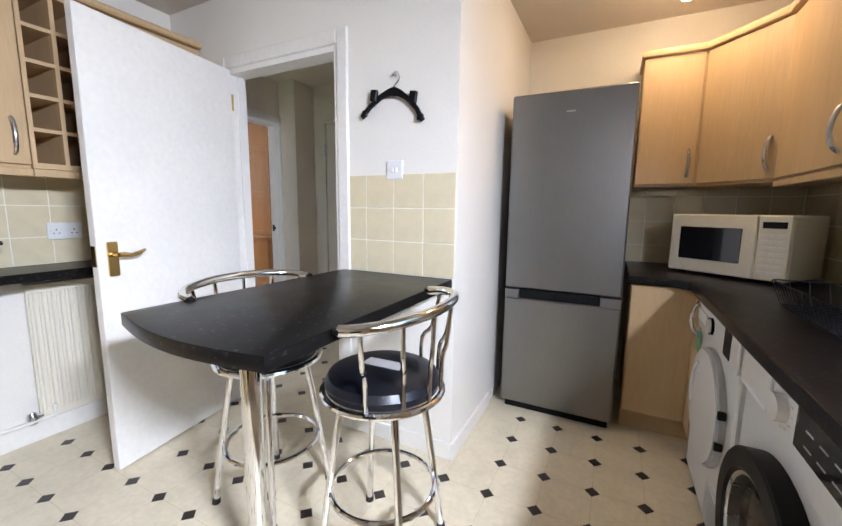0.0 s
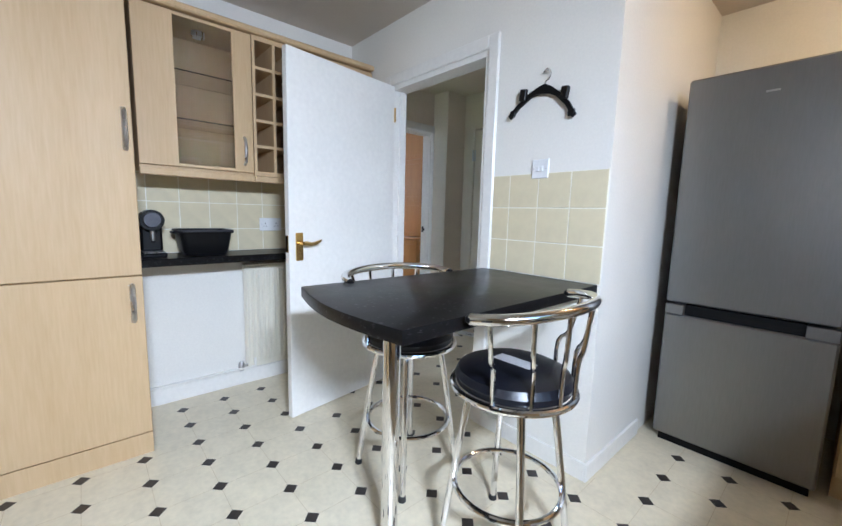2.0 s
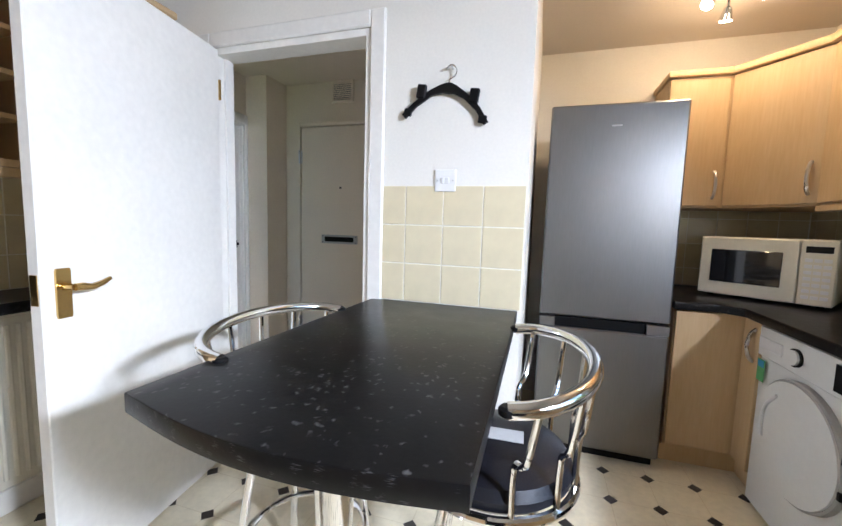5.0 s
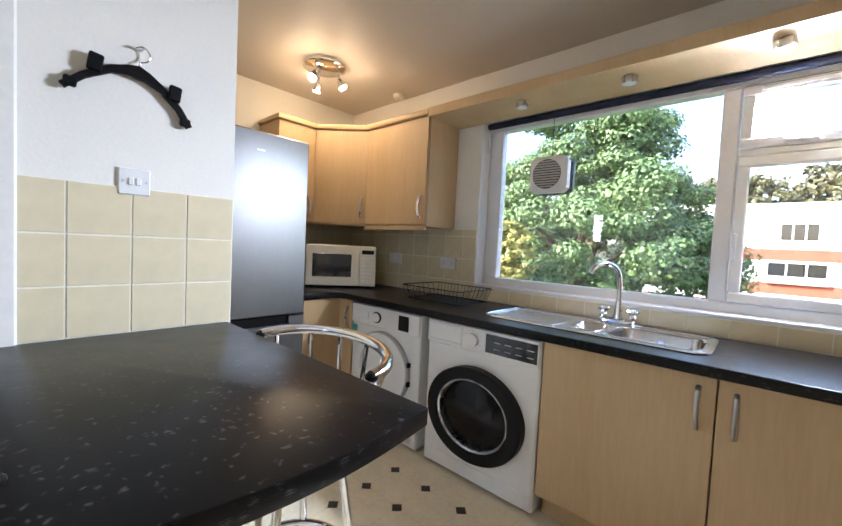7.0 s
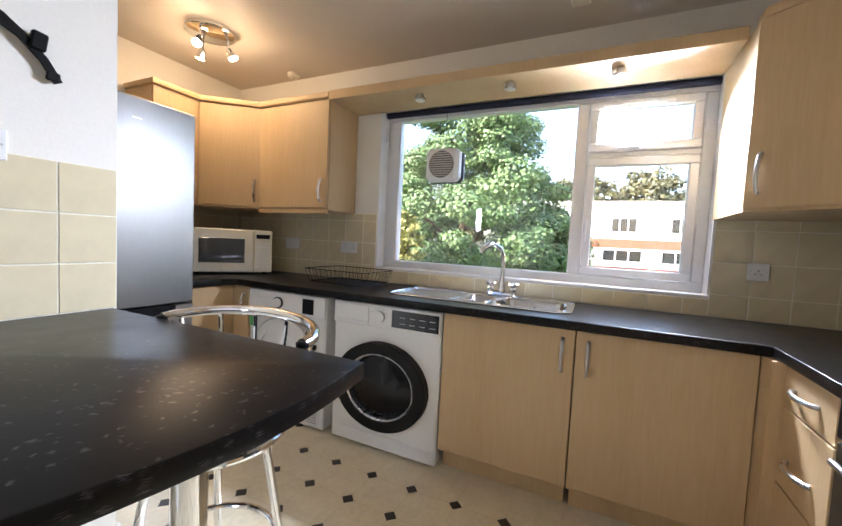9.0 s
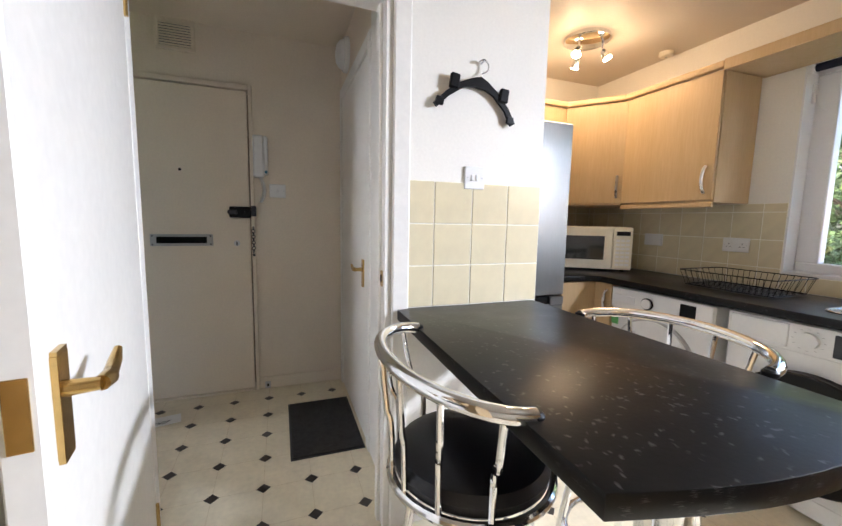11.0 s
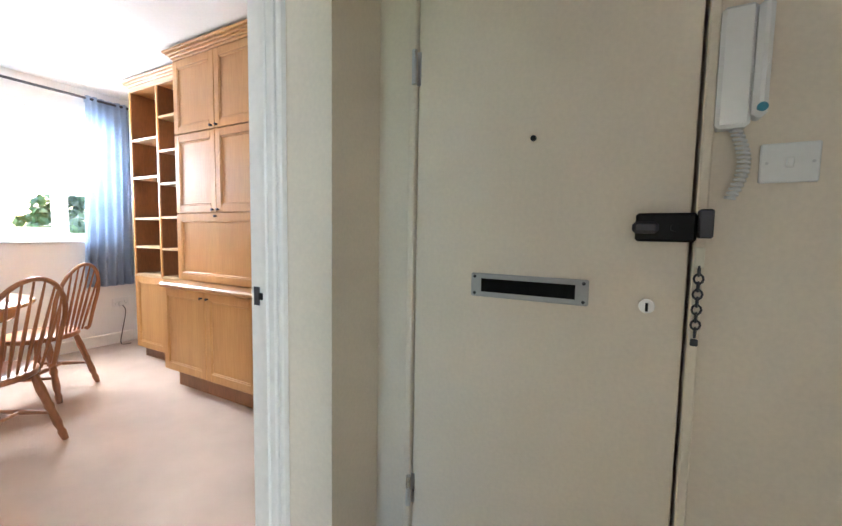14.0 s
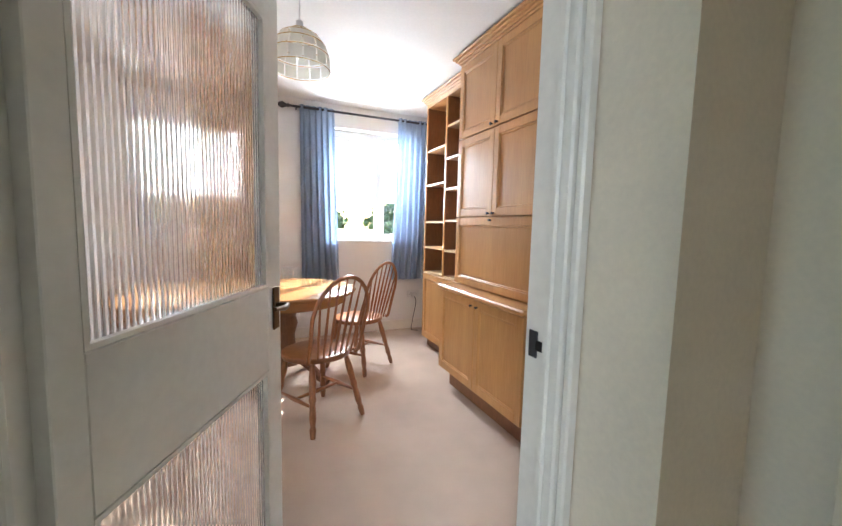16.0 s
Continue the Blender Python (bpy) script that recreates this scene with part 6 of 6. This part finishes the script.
def leaf_material(name, a, b):
    m = material(name, a, 0.55, vary=0.1, scale=1.2, grain=5, bump=0.0, tint=b)
    nt = m.node_tree
    bs = nt.nodes["Principled BSDF"]
    base = bs.inputs["Base Color"].links[0].from_socket
    geo = nt.nodes.new("ShaderNodeNewGeometry")
    hue = nt.nodes.new("ShaderNodeHueSaturation")
    mr = nt.nodes.new("ShaderNodeMapRange")
    mr.inputs["To Min"].default_value, mr.inputs["To Max"].default_value = 0.6, 1.5
    nt.links.new(geo.outputs["Random Per Island"], mr.inputs["Value"])
    nt.links.new(mr.outputs["Result"], hue.inputs["Value"])
    nt.links.new(base, hue.inputs["Color"])
    nt.links.new(hue.outputs["Color"], bs.inputs["Base Color"])
    bs.inputs["Subsurface Weight"].default_value = 0.0
    return m


GREEN = leaf_material("green_leaves", (0.115, 0.170, 0.052), (0.070, 0.130, 0.043))
YELLOW = leaf_material("yellow_leaves", (0.32, 0.27, 0.06), (0.20, 0.20, 0.05))
RUSSET = leaf_material("russet_leaves", (0.11, 0.085, 0.04), (0.06, 0.08, 0.03))


def tree(base, height, radii, lift, count, size, mat, seed, label):
    rnd = random.Random(seed)
    t = thing("tree", base, label, "tree")
    trunk = tube(smooth_path([(0, 0, 0), (0.05, 0.02, height * 0.25), (-0.04, 0.05, height * 0.5), (0.03, 0.0, height * 0.8)], 4), [0.26 - 0.017 * k for k in range(13)], 10)
    for k in range(9):
        a = rnd.uniform(0, 6.28)
        z = height * rnd.uniform(0.3, 0.7)
        d = Vector((math.cos(a) * radii[0] * 0.7, math.sin(a) * radii[1] * 0.7, height * 0.2))
        o = Vector((0, 0, z))
        tube([o, o + d * 0.5 + Vector((0, 0, 0.1)), o + d], [0.08, 0.05, 0.02], 6, bm=trunk)
    part("trunk", trunk, BARK, t, "grey-brown trunk with limbs")
    v, f = leaf_crown((0, 0, lift), radii, count, size, seed, 0.2)
    me = bpy.data.meshes.new("crown")
    me.from_pydata([tuple(p) for p in v], [], f)
    me.materials.append(mat)
    ob = new("crown", me)
    ob.parent = t
    ob["kind"] = "stuff"
    return t


tree((9.9, 2.15, -3.2), 7.5, (2.85, 3.0, 3.9), 4.7, 190000, 0.075, GREEN, 3, "large broad-leaved green tree outside the kitchen window")
tree((6.55, 2.55, -3.2), 5.0, (0.55, 0.62, 0.80), 4.25, 6000, 0.08, YELLOW, 4, "yellowing small tree beside the large tree")
for k in range(9):
    tree((44 + (k % 3) * 3, 22 - k * 7.0, -3.2), 11.0, (4.6, 4.6, 4.4), 8.2 + (k % 3) * 0.7, 6000, 0.40, RUSSET, 10 + k, "autumn-tinted tree behind the flats")
for k, (x, y, h) in enumerate(((-22, 9.0, 6.0), (-26, 3.5, 5.0), (-17, 7.2, 3.6))):
    tree((x, y, -3.2), h, (2.6, 2.8, 2.2), h * 0.75, 4000, 0.35, GREEN, 30 + k, "green garden tree beyond the dining room window")

# flats opposite
fb = thing("apartment_building", (27.0, -9.0, -3.2), "low flats of red brick and white cladding", "building")
def storey(z0, z1, mat, name):
    return part(name, boxes((0, 9, -24, 13.4, z0, z1)), mat, fb)
storey(0.0, 2.2, BRICK, "ground_storey_wall")
storey(2.2, 2.75, RENDERED, "white_band")
storey(2.75, 3.35, BRICK, "brick_band")
storey(3.35, 4.55, RENDERED, "window_band")
storey(4.55, 5.15, BRICK, "upper_brick_band")
storey(5.15, 7.35, RENDERED, "top_cladding")
part("roof", boxes((-0.3, 9.3, -24.3, 13.7, 7.35, 7.55)), RENDERED, fb)
for j in range(8):
    for z0, z1, w in ((3.40, 4.50, 1.15), (5.55, 6.55, 0.75)):
        y = 9.6 - j * 3.3
        f = part("window", boxes((-0.06, 0.0, y - w, y + w, z0, z1)), UPVC, fb)
        for k in range(3):
            yy = y - w + 0.06 + k * (2 * w - 0.04) / 3
            part("pane", boxes((-0.075, -0.061, yy, yy + (2 * w - 0.04) / 3 - 0.08, z0 + 0.08, z1 - 0.08)), DARKGLASS, f)
    part("balcony_rail", boxes((-0.25, -0.20, 9.6 - j * 3.3 - 1.2, 9.6 - j * 3.3 + 1.2, 3.35, 3.75)), GREYPL, fb)

# ---- tiles ----
def tiled(name, parent, y_or_x, plane, a0, a1, z0, z1, pitch, first_a, first_z, toward):
    """Tiles as pieces on a wall; plane 'y' or 'x', toward: the way they face (+1 or -1)."""
    cache = {}
    g = 0.0026
    za = first_z
    while za < z1 - 0.004:
        zb = min(za + pitch, z1)
        zc = max(za, z0)
        a = first_a
        while a < a1 - 0.004:
            b = min(a + pitch, a1)
            c = max(a, a0)
            if b - c > 0.006 and zb - zc > 0.006:
                w, h = round(b - c - 2 * g, 4), round(zb - zc - 2 * g, 4)
                if (w, h) not in cache:
                    bm = bmesh.new()
                    if plane == "y":
                        box(bm, -w / 2, w / 2, *sorted((0, toward * 0.0026)), -h / 2, h / 2, bevel=0.0008)
                    else:
                        box(bm, *sorted((0, toward * 0.0026)), -w / 2, w / 2, -h / 2, h / 2, bevel=0.0008)
                    cache[(w, h)] = finish("tile", bm, TILE)
                ob = new("tile", cache[(w, h)])
                ob.parent = parent
                m, n = (c + b) / 2, (zc + zb) / 2
                ob.location = (m, y_or_x, n) if plane == "y" else (y_or_x, m, n)
            a += pitch
        za += pitch


P = 0.159
back_pier = structure("tiling_pier", boxes((-0.608, -0.002, -0.003, 0.0, 0.888, 1.366)), GROUT, "cream wall tiles with pale grout")
tiled("tile", back_pier, -0.003, "y", -0.608, -0.002, 0.889, 1.366, P, -0.002 - 4 * P, 0.889, -1)
back_east = structure("tiling_east", boxes((XR - 0.003, XR, WY1 + 0.006, YN, WT, 1.352), (XR - 0.003, XR, YS, WY0 - 0.006, WT, 1.352), (XR - 0.003, XR, WY0 - 0.006, WY1 + 0.006, WT, WZ0 - 0.014)), GROUT, "cream wall tiles with pale grout")
tiled("tile", back_east, XR - 0.003, "x", WY1 + 0.006, YN, WT, 1.352, P, WY1 + 0.006 - P * 0.3, WT - 0.045, -1)
tiled("tile", back_east, XR - 0.003, "x", YS, WY0 - 0.006, WT, 1.352, P, YS - 0.07, WT - 0.045, -1)
tiled("tile", back_east, XR - 0.003, "x", WY0 - 0.006, WY1 + 0.006, WT, WZ0 - 0.014, P, WY0 - 0.006 - 0.05, WT - 0.045, -1)
back_end = structure("tiling_recess", boxes((0.695, XR - 0.004, YN - 0.003, YN, WT, 1.352)), GROUT, "cream wall tiles with pale grout")
tiled("tile", back_end, YN - 0.003, "y", 0.695, XR - 0.011, WT, 1.352, P, 0.695 - 0.05, WT - 0.045, -1)
back_west = structure("tiling_west", boxes((XL, XL + 0.003, -1.41, -0.004, 0.90, 1.36)), GROUT, "cream wall tiles with pale grout")
tiled("tile", back_west, XL + 0.003, "x", -1.41, -0.004, 0.90, 1.36, P, -1.33 - P, 0.90 - 0.02, 1)
back_south = structure("tiling_south", boxes((-0.6, XR - 0.012, YS, YS + 0.003, WT, 1.352)), GROUT, "cream wall tiles with pale grout")
tiled("tile", back_south, YS + 0.003, "y", -0.6, XR - 0.012, WT, 1.352, P, -0.6 - 0.04, WT - 0.045, 1)

# ---- floor insets ----
INSET = material("dark_inset", (0.035, 0.027, 0.022), 0.35, vary=0.2, scale=30, grain=90, bump=0.05)
LINE = material("floor_joint", (0.60, 0.50, 0.33), 0.5, vary=0.1, scale=20, bump=0.02)
bm = prism([(0.031, 0), (0, 0.031), (-0.031, 0), (0, -0.031)], -0.0005, 0.0008)
inset_mesh = finish("inset", bm, INSET, False)


def insets(parent, x0, y0, px, py, xa, xb, ya, yb, keep_out=()):
    verts, faces = [], []
    i = math.ceil((xa - x0) / px)
    while x0 + i * px < xb:
        j = math.ceil((ya - y0) / py)
        while y0 + j * py < yb:
            x, y = x0 + i * px, y0 + j * py
            if not any(a < x < b and c < y < d for a, b, c, d in keep_out):
                ob = new("inset", inset_mesh)
                ob.parent = parent
                ob.location = (x, y, 0)
                for u0, u1, v0, v1 in ((x + 0.030, x + px - 0.030, y - 0.001, y + 0.001), (x - 0.001, x + 0.001, y + 0.030, y + py - 0.030)):
                    n = len(verts)
                    verts += [(u0, v0, 0.0005), (u1, v0, 0.0005), (u1, v1, 0.0005), (u0, v1, 0.0005)]
                    faces.append((n, n + 1, n + 2, n + 3))
            j += 1
        i += 1
    me = bpy.data.meshes.new("joint_line")
    me.from_pydata(verts, [], faces)
    me.materials.append(LINE)
    ob = new("joint_line", me)
    ob.parent = parent
    ob["kind"] = "stuff"


insets(floor, -1.782, -1.020, 0.2008, 0.2205, XL + 0.08, 1.0, -2.02, -0.02, [(-2, -1.46, -2.1, -1.43)])
insets(floor, -1.782, -1.020, 0.2008, 0.2205, 0.03, 1.06, -0.02, 0.66)
insets(floor_hall, -1.538, 0.620, 0.2090, 0.2300, HX0 + 0.05, HX1 - 0.03, 0.12, HY - 0.03)
